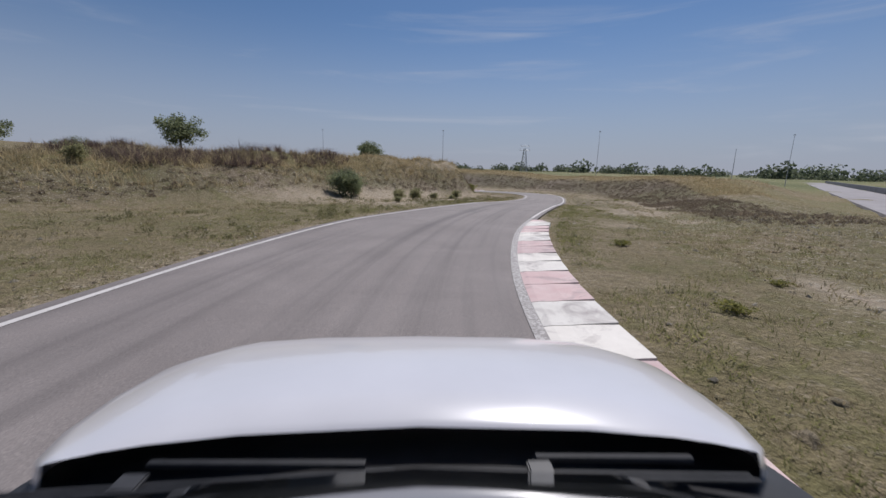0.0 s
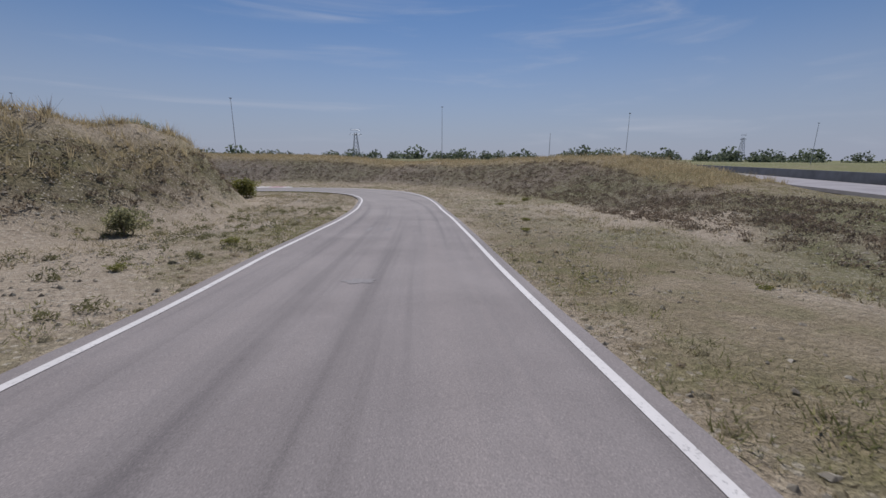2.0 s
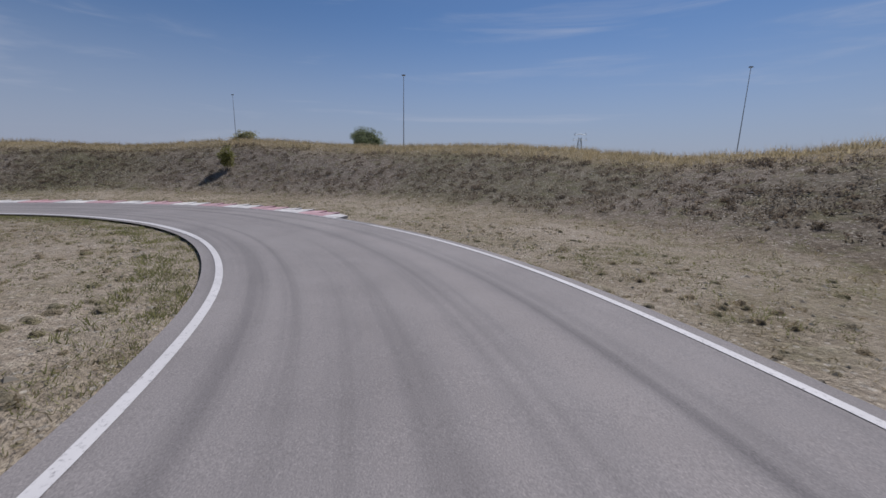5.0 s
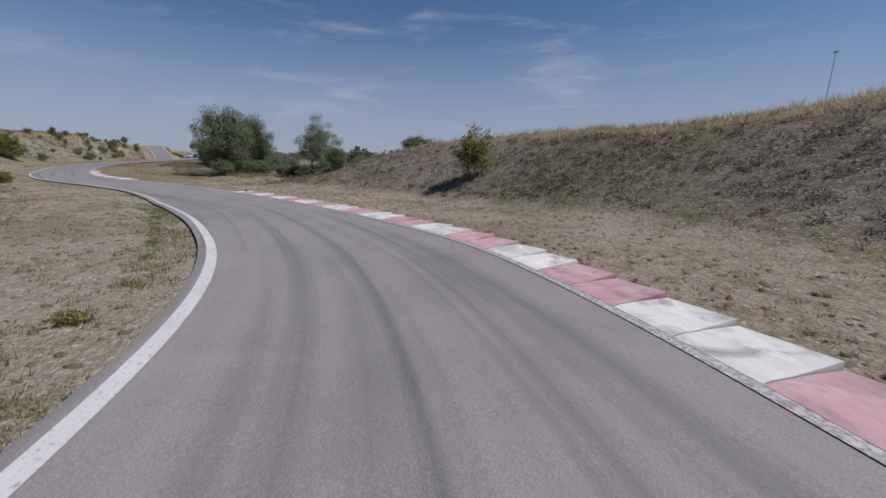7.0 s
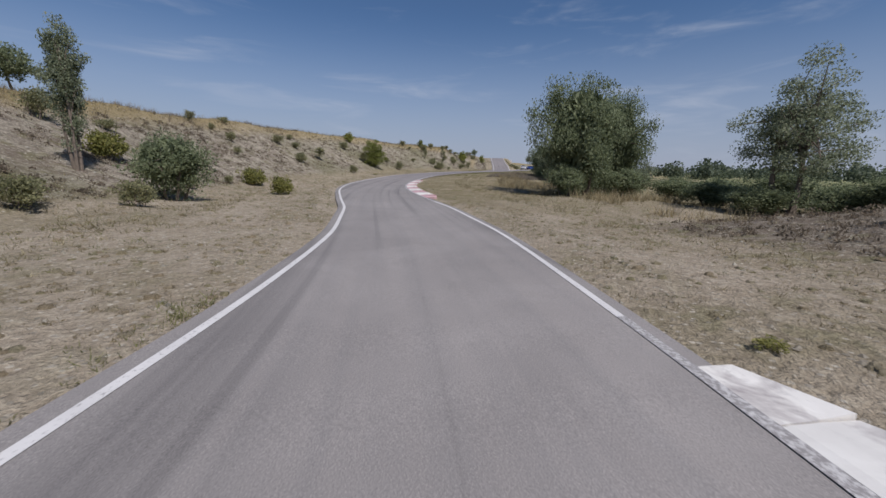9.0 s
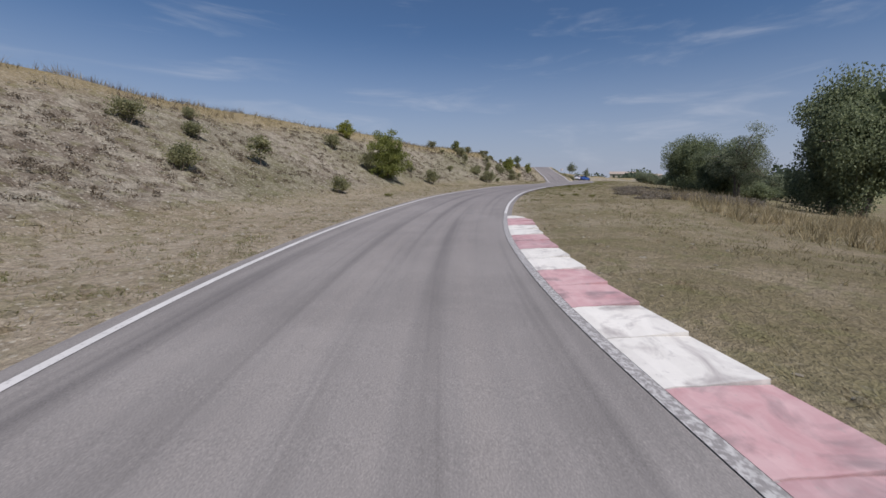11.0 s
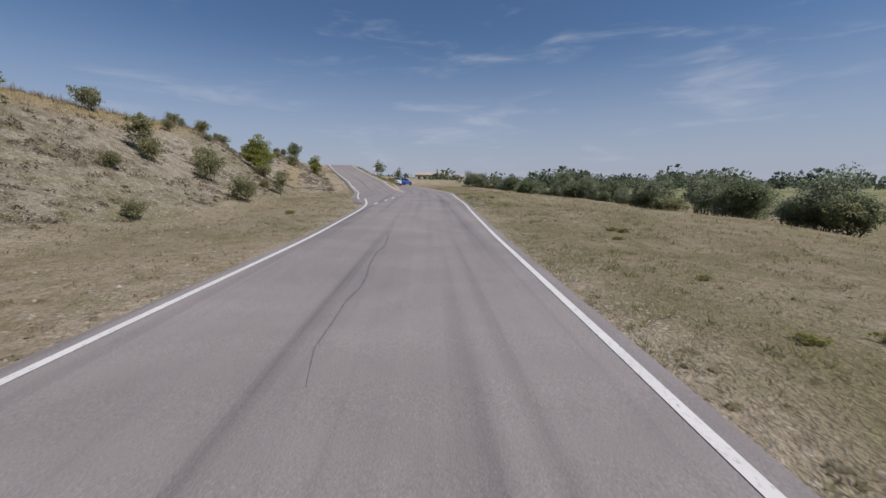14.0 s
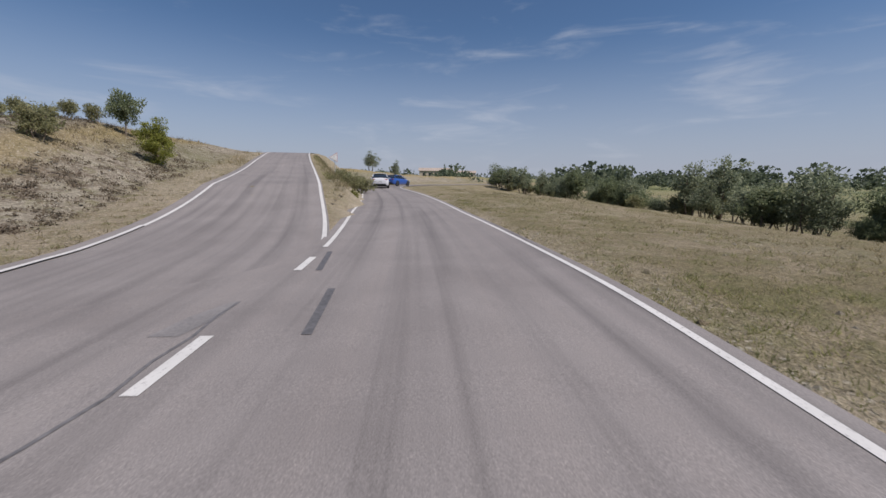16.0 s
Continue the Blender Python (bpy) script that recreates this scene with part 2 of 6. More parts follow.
def kerb_paint(name, fresh, faded):
    """Thick paint on concrete: faded in patches, chipped, smeared with rubber."""
    m, n, l, b = material(name)
    p = position(n)
    rnd = n.new("ShaderNodeObjectInfo").outputs["Random"]
    shift = n.new("ShaderNodeVectorMath")
    shift.operation = "ADD"
    l.new(p, shift.inputs[0])
    l.new(rnd, shift.inputs[1])
    patch = noise_tex(n, l, 2.6, 5, 0.65, shift.outputs[0], 0.6)
    chip = noise_tex(n, l, 22.0, 5, 0.75, p)
    c = ramp(n, l, patch, [(0.34, fresh), (0.66, faded)])
    c = mixed(n, l, 1.0, c, ramp(n, l, rnd, [(0.0, (0.86, 0.87, 0.88)), (1.0, (1.04, 1.03, 1.02))]), "MULTIPLY")
    smear = noise_tex(n, l, 1.9, 6, 0.62, shift.outputs[0], 0.9)
    c = mixed(n, l, ramp(n, l, smear, [(0.50, (0, 0, 0)), (0.68, (0.68, 0.68, 0.68))]), c, (0.19, 0.15, 0.15))
    streak = noise_tex(n, l, 9.0, 3, 0.6, p, 0.4)
    c = mixed(n, l, ramp(n, l, streak, [(0.64, (0, 0, 0)), (0.72, (0.3, 0.3, 0.3))]), c, (0.3, 0.27, 0.26))
    c = mixed(n, l, ramp(n, l, chip, [(0.27, (1, 1, 1)), (0.36, (0, 0, 0))]), c, (0.34, 0.31, 0.28))
    l.new(c, b.inputs["Base Color"])
    b.inputs["Roughness"].default_value = 0.68
    bump(n, l, chip, 0.35, 0.006, b)
    return m


WORN_BAND = paint_material("worn_band_paint", (0.50, 0.475, 0.45), 0.70)
KERB_WHITE = kerb_paint("kerb_white_paint", (0.73, 0.69, 0.63), (0.64, 0.60, 0.545))
KERB_RED = kerb_paint("kerb_faded_red_paint", (0.46, 0.25, 0.255), (0.56, 0.37, 0.365))
KERB_PINK = kerb_paint("kerb_bleached_red_paint", (0.53, 0.36, 0.35), (0.58, 0.45, 0.43))


# ---------------------------------------------------------------- helpers for meshes
def mesh_ob(name, verts, faces, mat, smooth=False):
    me = bpy.data.meshes.new(name)
    me.from_pydata([tuple(v) for v in verts], [], [tuple(f) for f in faces])
    if mat:
        me.materials.append(mat)
    if smooth:
        me.shade_smooth()
    me.update()
    return new(name, me)


def part(name, bm, mat, parent=None, label=""):
    me = bpy.data.meshes.new(name)
    bm.to_mesh(me)
    bm.free()
    if mat:
        me.materials.append(mat)
    ob = new(name, me)
    if parent:
        ob.parent = parent
    if label:
        ob["label"] = label
    return ob


# ---------------------------------------------------------------- plan: the course of the road
EYE = 1.47
_kt = np.array([r[0] for r in DRIVE])
_kc = np.array([r[1] for r in DRIVE])


def spline(t):
    """The car's line at t: knots every half second."""
    t = np.clip(np.asarray(t, float), 0, 16)
    i = np.clip((t / 0.5).astype(int), 0, len(_kt) - 2)
    u = (t / 0.5 - i)[:, None]
    ext = np.vstack([2 * _kc[0] - _kc[1], _kc, 2 * _kc[-1] - _kc[-2]])
    a, b, c, d = ext[i], ext[i + 1], ext[i + 2], ext[i + 3]
    return 0.5 * (2 * b + (c - a) * u + (2 * a - 5 * b + 4 * c - d) * u**2 + (3 * b - a - 3 * c + d) * u**3)


LEFT_T = [-4, 0.3, 0.9, 1.2, 1.5, 1.75, 2.4, 2.75, 3.1, 3.8, 4.1, 4.3, 4.6, 5.0, 5.5, 6.2, 6.7, 7.4, 7.8, 8.15, 8.4, 8.8, 9.15, 9.4, 9.75,
          10.2, 10.6, 11.0, 11.3, 11.65, 12.3, 12.9, 13.2, 13.65, 14.15, 14.6, 15.15, 15.36, 15.8, 16.1]
LEFT_D = [4.25, 4.2, 4.3, 3.78, 3.42, 3.1, 3.04, 3.25, 3.22, 3.0, 2.86, 2.6, 2.15, 1.6, 1.5, 1.64, 1.78, 1.72, 1.85, 2.1, 2.3, 2.45, 2.04, 1.66, 1.28,
          1.35, 2.0, 2.72, 3.05, 3.13, 2.95, 3.0, 3.0, 3.3, 3.05, 2.88, 3.08, 3.32, 4.45, 5.6]
RIGHT_T = [-4, 0.3, 0.9, 1.2, 1.5, 1.75, 2.5, 3.2, 3.8, 4.1, 4.3, 4.6, 5.0, 5.5, 6.1, 6.5, 7.1, 7.6, 8.15, 8.4, 8.85, 9.15, 9.5, 9.75,
           10.2, 10.6, 11.0, 11.3, 11.65, 12.0, 12.5, 13.0, 13.65, 14.15, 14.6, 15.15, 15.36, 15.8, 16.3]
RIGHT_D = [-0.8, -0.84, -1.06, -1.34, -1.5, -1.56, -1.45, -1.25, -1.15, -1.45, -1.72, -2.3, -3.1, -2.95, -2.68, -2.72, -2.55, -2.7, -2.08, -1.94, -1.95, -2.2,
           -2.6, -2.86, -2.88, -2.35, -1.75, -1.4, -1.3, -1.42, -1.55, -1.4, -1.4, -1.69, -1.8, -2.05, -2.2, -2.28, -2.6]

# the line on which the road is laid: before the start, along the drive, and past its end
_t = np.arange(0, 16.001, 0.04)
_p = spline(_t)
_h0, _back = math.atan2(_kc[1][1] - _kc[0][1], _kc[1][0] - _kc[0][0]) , []
_pt, _hd = np.array(_kc[0]), _h0
for k in range(100):
    _hd += 0.5 / 42.0 if k < 60 else 0.0
    _pt = _pt - 0.5 * np.array([math.cos(_hd), math.sin(_hd), -0.012])
    _back.append(_pt.copy())
_back = np.array(_back)[::-1]
_v = (_kc[-1] - _kc[-2]) / 0.5
_ahd, _fwd, _pt = math.atan2(_v[1], _v[0]), [], np.array(_kc[-1])
for k in range(240):
    s = k * 0.5
    _ahd += 0.5 * (0.0055 if s < 38 else -0.02 if s < 75 else 0.0)
    _pt = _pt + 0.5 * np.array([math.cos(_ahd), math.sin(_ahd), 0.012 if s < 45 else -0.004])
    _fwd.append(_pt.copy())
LINE = np.vstack([_back, _p, np.array(_fwd)])
LINE_T = np.concatenate([np.linspace(-4, -0.04, 100), _t, 16 + np.arange(1, 241) * 0.032])
LINE[:, 2] -= EYE
for _ in range(30):
    LINE[1:-1, 2] = 0.25 * LINE[:-2, 2] + 0.5 * LINE[1:-1, 2] + 0.25 * LINE[2:, 2]
_tan = np.gradient(LINE[:, :2], axis=0)
_tan /= np.linalg.norm(_tan, axis=1)[:, None]
SIDE = np.stack([-_tan[:, 1], _tan[:, 0]], 1)          # to the left
D_LEFT = np.interp(LINE_T, LEFT_T, LEFT_D)
D_RIGHT = np.interp(LINE_T, RIGHT_T, RIGHT_D)
_past = LINE_T > 16.3
D_RIGHT[_past] = np.interp(LINE_T[_past], [16.3, 17, 18, 24], [-2.6, -2.1, -2.1, -2.1])
D_LEFT[LINE_T > 16.1] = np.interp(LINE_T[LINE_T > 16.1], [16.1, 16.3, 16.42, 16.55, 16.8, 17, 24], [5.6, 3.3, 1.8, 1.86, 2.05, 2.2, 2.3])
for _ in range(6):
    for d in (D_LEFT, D_RIGHT):
        d[1:-1] = 0.25 * d[:-2] + 0.5 * d[1:-1] + 0.25 * d[2:]


def along(t, lat, up=0.0):
    """A place beside the road's line: at drive time t, lat metres to the left of the line."""
    i = int(np.clip(np.searchsorted(LINE_T, t), 1, len(LINE_T) - 1))
    f = (t - LINE_T[i - 1]) / (LINE_T[i] - LINE_T[i - 1])
    p = LINE[i - 1] * (1 - f) + LINE[i] * f
    s = SIDE[i - 1] * (1 - f) + SIDE[i] * f
    return Vector((p[0] + s[0] * lat, p[1] + s[1] * lat, p[2] + up))


# side branch that climbs away on the left
_bc = np.array([(-104, 33.2, -1.62), (-113, 31.4, -1.50), (-122, 28.95, -1.36), (-131, 26.7, -0.99), (-140, 23.4, -0.27), (-149.5, 19.6, 0.6),
                (-161, 14.85, 1.94), (-172, 10.7, 3.15), (-183, 8.4, 3.2), (-196, 6.5, 1.6), (-215, 4.5, 0.0)])
BRANCH = []
for k in range(1, len(_bc) - 2):
    for u in np.arange(0, 1, 0.05):
        p0, p1, p2, p3 = _bc[k - 1:k + 3]
        BRANCH.append(0.5 * (2 * p1 + (p2 - p0) * u + (2 * p0 - 5 * p1 + 4 * p2 - p3) * u**2 + (3 * p1 - p0 - 3 * p2 + p3) * u**3))
BRANCH = np.array(BRANCH)
for p in BRANCH:                                         # flush with the main road where the two are one
    k = int(np.argmin(np.hypot(LINE[:, 0] - p[0], LINE[:, 1] - p[1])))
    f = min(1.0, max(0.0, (-131.0 - p[0]) / 10.0))
    p[2] = (LINE[k, 2] - 0.012) * (1 - f) + p[2] * f
_bt = np.gradient(BRANCH[:, :2], axis=0)
_bt /= np.linalg.norm(_bt, axis=1)[:, None]
B_SIDE = np.stack([-_bt[:, 1], _bt[:, 0]], 1)

# ---------------------------------------------------------------- plan: the lie of the land
RIDGE = [  # mound inside the first bend: crest x, y, height over the road, half width towards the road and away from it
    (-47, -10, 0.2, 13, 14), (-29, 13, 0.7, 13, 14), (-23.5, 21, 1.75, 13, 14), (-18.5, 28, 2.6, 13, 14), (-8, 40, 3.2, 9, 12), (-2, 46.5, 3.6, 6.5, 9), (-0.6, 48.4, 3.6, 4.6, 6)]


SAND = [(0.6, 34, 3.4, 6.0), (-4.4, 27.5, 2.8, 3.8), (2.6, 39.5, 2.2, 3.6), (10.3, 23, 2.4, 5.5), (5.8, 13.8, 1.1, 1.4), (5.8, 4.2, 1.0, 2.2), (18, 36, 2.5, 6), (5, 50, 2, 4)]     # bare sandy patches


def smooth01(x):
    x = np.clip(x, 0, 1)
    return x * x * (3 - 2 * x)


def road_frame(x, y):
    """Nearest place on the line: its index, distance, side (positive to the left)."""
    pts = np.stack([x, y], 1)
    best, idx = np.full(len(pts), 1e18), np.zeros(len(pts), int)
    for k in range(0, len(LINE), 4):
        d = (pts[:, 0] - LINE[k, 0]) ** 2 + (pts[:, 1] - LINE[k, 1]) ** 2
        m = d < best
        best[m], idx[m] = d[m], k
    near = idx.copy()
    for o in range(-4, 5):
        k = np.clip(idx + o, 0, len(LINE) - 1)
        d = (pts[:, 0] - LINE[k, 0]) ** 2 + (pts[:, 1] - LINE[k, 1]) ** 2
        m = d < best
        best[m], near[m] = d[m], k[m]
    q = pts - LINE[near, :2]
    lat = (q * SIDE[near]).sum(1)
    return near, np.sqrt(best), lat


def land(x, y):
    """Height of the ground, and its cover: scrub, straw, bare earth."""
    x, y = np.asarray(x, float).ravel(), np.asarray(y, float).ravel()
    near, dist, lat = road_frame(x, y)
    zr, tt = LINE[near, 2], LINE_T[near]
    dl, dr = D_LEFT[near], D_RIGHT[near]
    out = np.where(lat > 0, dist - dl, dist + dr)           # metres beyond the road's edge
    fade = np.clip((dist - 60) / 240, 0, 1)
    wsum, zsum, first = np.zeros(len(x)), np.zeros(len(x)), np.full(len(x), 1e9)
    for k in range(0, len(LINE), 10):
        d2 = (x - LINE[k, 0]) ** 2 + (y - LINE[k, 1]) ** 2
        wk = 1 / (d2 + 9) ** 3
        wsum, zsum = wsum + wk, zsum + wk * LINE[k, 2]
        if LINE_T[k] < 4.6:
            first = np.minimum(first, d2)
    first = np.sqrt(first)
    mixw = smooth01((dist - 7) / 10)
    base = zr * (1 - mixw) + zsum / wsum * mixw
    base = base * (1 - fade) - 2.0 * fade
    z = base.copy()
    r = np.array(RIDGE, float)
    bd, bh, bw, be = np.full(len(x), 1e9), np.zeros(len(x)), np.ones(len(x)), np.zeros(len(x))
    for a, b in zip(r[:-1], r[1:]):
        ab = b[:2] - a[:2]
        u = np.clip(((x - a[0]) * ab[0] + (y - a[1]) * ab[1]) / (ab @ ab), 0, 1)
        qx, qy = x - a[0] - u * ab[0], y - a[1] - u * ab[1]
        d = np.hypot(qx, qy)
        towards = ab[0] * qy - ab[1] * qx < 0
        m = d < bd
        bd[m], bh[m], be[m] = d[m], (a[2] + (b[2] - a[2]) * u)[m], towards[m]
        bw[m] = np.where(towards, a[3] + (b[3] - a[3]) * u, a[4] + (b[4] - a[4]) * u)[m]
    z += bh * smooth01((1.04 - bd / bw) * 1.45)
    scrub = 0.62 * smooth01((0.93 - bd / bw) * 6) * smooth01((bd / bw - 0.48) * 5)
    z += 0.3 * np.sin(x * 0.83 + 1.1 * np.sin(y * 0.6)) * np.sin(y * 0.71 + 0.4) * smooth01((1.0 - bd / bw) * 2)
    on_left = lat > 0
    al = np.abs(lat)
    # bank round the outside of the bends, on the right
    rise = smooth01((al - 6.6) / 10.5)
    fall = 1 - 0.45 * smooth01((al - 20) / 40)
    rb = np.interp(tt, [-4, 0.5, 2, 3, 3.6, 3.9, 4.1, 4.35, 4.7, 5.3, 5.9, 6.4, 6.9, 7.4, 7.8, 8.3, 8.8, 9.05, 9.4, 9.9], [0.05, 0.1, 0.25, 0.6, 1.1, 1.6, 1.95, 2.5, 2.7, 2.4, 2.4, 3.1, 3.55, 3.75, 3.6, 3.4, 3.45, 3.1, 2.2, 0])
    on_r = ~on_left & (tt < 9.9)
    z += np.where(on_r, rb * rise * fall, 0)
    scrub = np.maximum(scrub, np.where(on_r & (tt > 0.5), smooth01((al - 7.4) / 2) * (1 - smooth01((al - 13.2) / 2.5)) * np.interp(tt, [0.3, 1.8, 3.4], [0, 0.5, 1]), 0))
    # long bank on the left from the second bend on
    foot = np.interp(tt, [7.6, 9, 10, 12.5, 14, 15, 16, 17, 18, 19], [12, 10, 8, 7.3, 7.8, 8.3, 9.7, 14.0, 17.0, 18.5])
    lb = np.interp(tt, [7.4, 8.4, 9.2, 10.5, 11.5, 13, 15, 16.5, 17.5, 18.3, 19, 24], [0, 2.6, 4.3, 4.8, 5.4, 5.7, 5.5, 6.2, 6.2, 5.6, 4.8, 2.0])
    rise = 0.92 * smooth01((al - foot + 1.0) / 12.0) + 0.08 * np.clip((al - foot) / 30, 0, 3)
    on_l = on_left & (tt > 7.4) & (tt < 23.9)
    back = 1 - smooth01((al - 23) / 11) * np.interp(tt, [9.5, 11.2], [0.85, 0])
    z += np.where(on_l, lb * rise * back * smooth01((first - al) / 13), 0)
    scrub = np.maximum(scrub, np.where(on_l & (tt > 7.6), smooth01((al - foot) / 1.6) * (1 - smooth01((al - foot - 6.6) / 2.0)) * smooth01((tt - 7.6) / 0.8), 0))
    # the right side falls away
    drop = np.where((~on_left) & (tt > 9.0), smooth01((out - 4) / 26.0) * np.interp(tt, [9, 10.5, 13, 16, 24], [0.0, 0.5, 1.7, 2.4, 2.6]), 0)
    z -= drop
    # level ground along the main circuit
    off = np.abs((x - 36.0) * 0.76 - (y - 33.0) * 0.65 - 5.0)
    flat = (1 - smooth01((off - 7.0) / 8.0)) * smooth01((x - 22.0) / 8.0) * (1 - smooth01((x - 170.0) / 30.0))
    z = z * (1 - flat) - 1.3 * flat
    # uneven ground, calm beside the road
    calm = smooth01((out - 0.8) / 7.0)
    rough = 0.20 * np.sin(x * 0.31 + 1.3 * np.sin(y * 0.23)) * np.sin(y * 0.27 + 0.7) + 0.07 * np.sin(x * 1.1 + y * 0.6) * np.sin(y * 1.3 - x * 0.4)
    z += calm * rough * np.clip(1 - fade, 0.15, 1)
    # bed of the road
    z = np.where(out < 0.5, zr - 0.07, z)
    z -= 0.07 * (1 - smooth01((out - 0.4) / 1.0)) * (out >= 0.5)
    # bed of the branch
    bdist = np.full(len(x), 1e9)
    bz, bk = np.zeros(len(x)), np.zeros(len(x), int)
    for k in range(30, len(BRANCH), 2):
        d = np.hypot(x - BRANCH[k, 0], y - BRANCH[k, 1])
        m = d < bdist
        bdist[m], bz[m], bk[m] = d[m], BRANCH[k, 2], k
    w = 1 - smooth01((bdist - 2.9) / 2.6)
    bleft = ((x - BRANCH[bk, 0]) * B_SIDE[bk, 0] + (y - BRANCH[bk, 1]) * B_SIDE[bk, 1]) > 0
    bh2 = np.interp(BRANCH[bk, 0], [-190, -178, -165, -150, -142, -132], [0.2, 0.5, 1.5, 2.8, 2.4, 0])
    inside = (out < 0.5)
    z = np.where(inside, z, z * (1 - w) + (bz - 0.08) * w)
    zb = bz - 0.08 + bh2 * smooth01((bdist - 4.0) / 7.0) * (1 - 0.5 * smooth01((bdist - 22) / 40))
    z = np.where(bleft & (bh2 > 0) & ~inside, np.maximum(z, zb), z)
    scrub *= 1 - 0.8 * w
    up_bank = bleft & (bh2 > 0.3) & (bdist < 60)
    scrub = np.where(up_bank, np.maximum(scrub, smooth01((bdist - 4.0) / 1.2) * (1 - smooth01((bdist - 7.2) / 1.4))), scrub)
    straw = np.where(out > 18, 0.4, 0.12)
    straw = np.maximum(straw, np.where(on_l, smooth01((al - foot - 6.4) / 2.0), 0))
    straw = np.maximum(straw, np.where(on_r & (tt > 3.7), smooth01((al - 13.0) / 2.0) * (0.9 - 0.5 * smooth01((al - 20) / 4)), 0))
    straw = np.maximum(straw, 0.9 * smooth01((z - zr - 0.9) / 1.0) * (bd < bw))
    straw = np.where(up_bank, np.maximum(straw, smooth01((bdist - 7.2) / 1.4)), straw)
    bare = (1 - smooth01((out - 0.15) / 0.8)) * (0.62 + 0.38 * np.sin(x * 1.9 + 2 * np.sin(y * 1.3)))
    pale = 0.5 + 0.5 * np.sin(x * 0.83 + 1.9 * np.sin(y * 0.57)) * np.sin(y * 1.02 + 1.4 * np.sin(x * 0.63))
    pale = 0.38 + 0.47 * smooth01((pale + 0.18 * np.sin(x * 3.1 + y * 2.3) - 0.3) / 0.5)
    bare = np.maximum(bare, pale * smooth01((tt - 2.2) / 1.2) * (1 - smooth01((scrub - 0.1) / 0.3)) * (1 - smooth01((out - 10) / 5)) * np.interp(tt, [11, 13], [1, 0.75]))
    for cx, cy, rx_, ry_ in SAND:
        wob = 0.25 * np.sin(x * 0.9 + y * 0.5) + 0.2 * np.sin(y * 1.7 - x)
        bare = np.maximum(bare, 0.95 * (1 - smooth01((z - zr - 0.5) / 0.5)) * (1 - smooth01((np.hypot((x - cx) / rx_, (y - cy) / ry_) + wob - 0.75) / 0.4)))
    sandy = smooth01((tt - 1.2) / 0.35) * (1 - smooth01((tt - 2.35) / 0.4)) * smooth01((out - 1.5 - 0.6 * np.sin(x * 0.9 + 1.3 * np.sin(y * 0.8))) / 0.8) * (1 - smooth01((out - 8) / 3))
    bare = np.maximum(bare, np.where(on_left, 0.95 * sandy * (1 - smooth01((z - zr - 0.45) / 0.5)), 0))
    straw = straw * (1 - 0.6 * bare)
    stony = np.where(on_l, smooth01((tt - 7.8) / 1.2), 0.1 + 0.38 * smooth01((tt - 4.5) / 2.0))
    return z, np.stack([scrub * 0.9, straw * (1 - scrub), bare, stony], 1), out


def land_z(x, y):
    return float(land([x], [y])[0][0])


def steps(lo, hi, step, far):
    core = list(np.arange(lo, hi + 1e-6, step))
    a, b, s = [], [], step
    p, q = lo, hi
    while p > -far:
        s *= 1.25
        p -= s
        q += s
        a.append(p)
        b.append(q)
    return np.array(a[::-1] + core + b)


def turf_cover(x, y, near, lat, out):
    """How closely matted dry grass covers the verges."""
    t = LINE_T[near]
    worn = 0.5 + 0.5 * np.sin(x * 0.55 + 1.5 * np.sin(y * 0.7)) * np.sin(y * 0.62 + 1.2 * np.sin(x * 0.4))
    right = smooth01((t - 9.9) / 0.8) * (0.92 - 0.4 * smooth01((worn - 0.6) / 0.25))
    right = np.maximum(right, 0.75 * (1 - smooth01((t - 2.8) / 1.2)) * (1 - smooth01((out - 3.6 + 1.5 * worn) / 0.9)))
    left = 0.65 * smooth01((t - 12.2) / 1.2) * (1 - smooth01((out - 4.5) / 2.0)) * (1 - 0.5 * smooth01((worn - 0.55) / 0.25))
    left = np.maximum(left, (0.85 - 0.3 * worn) * (1 - smooth01((t - 1.1) / 0.35)) * (1 - smooth01((out - 9) / 4)))
    return np.where(lat < 0, right, left) * smooth01((out - 0.45) / 0.5) * (1 - smooth01((out - 30) / 10))


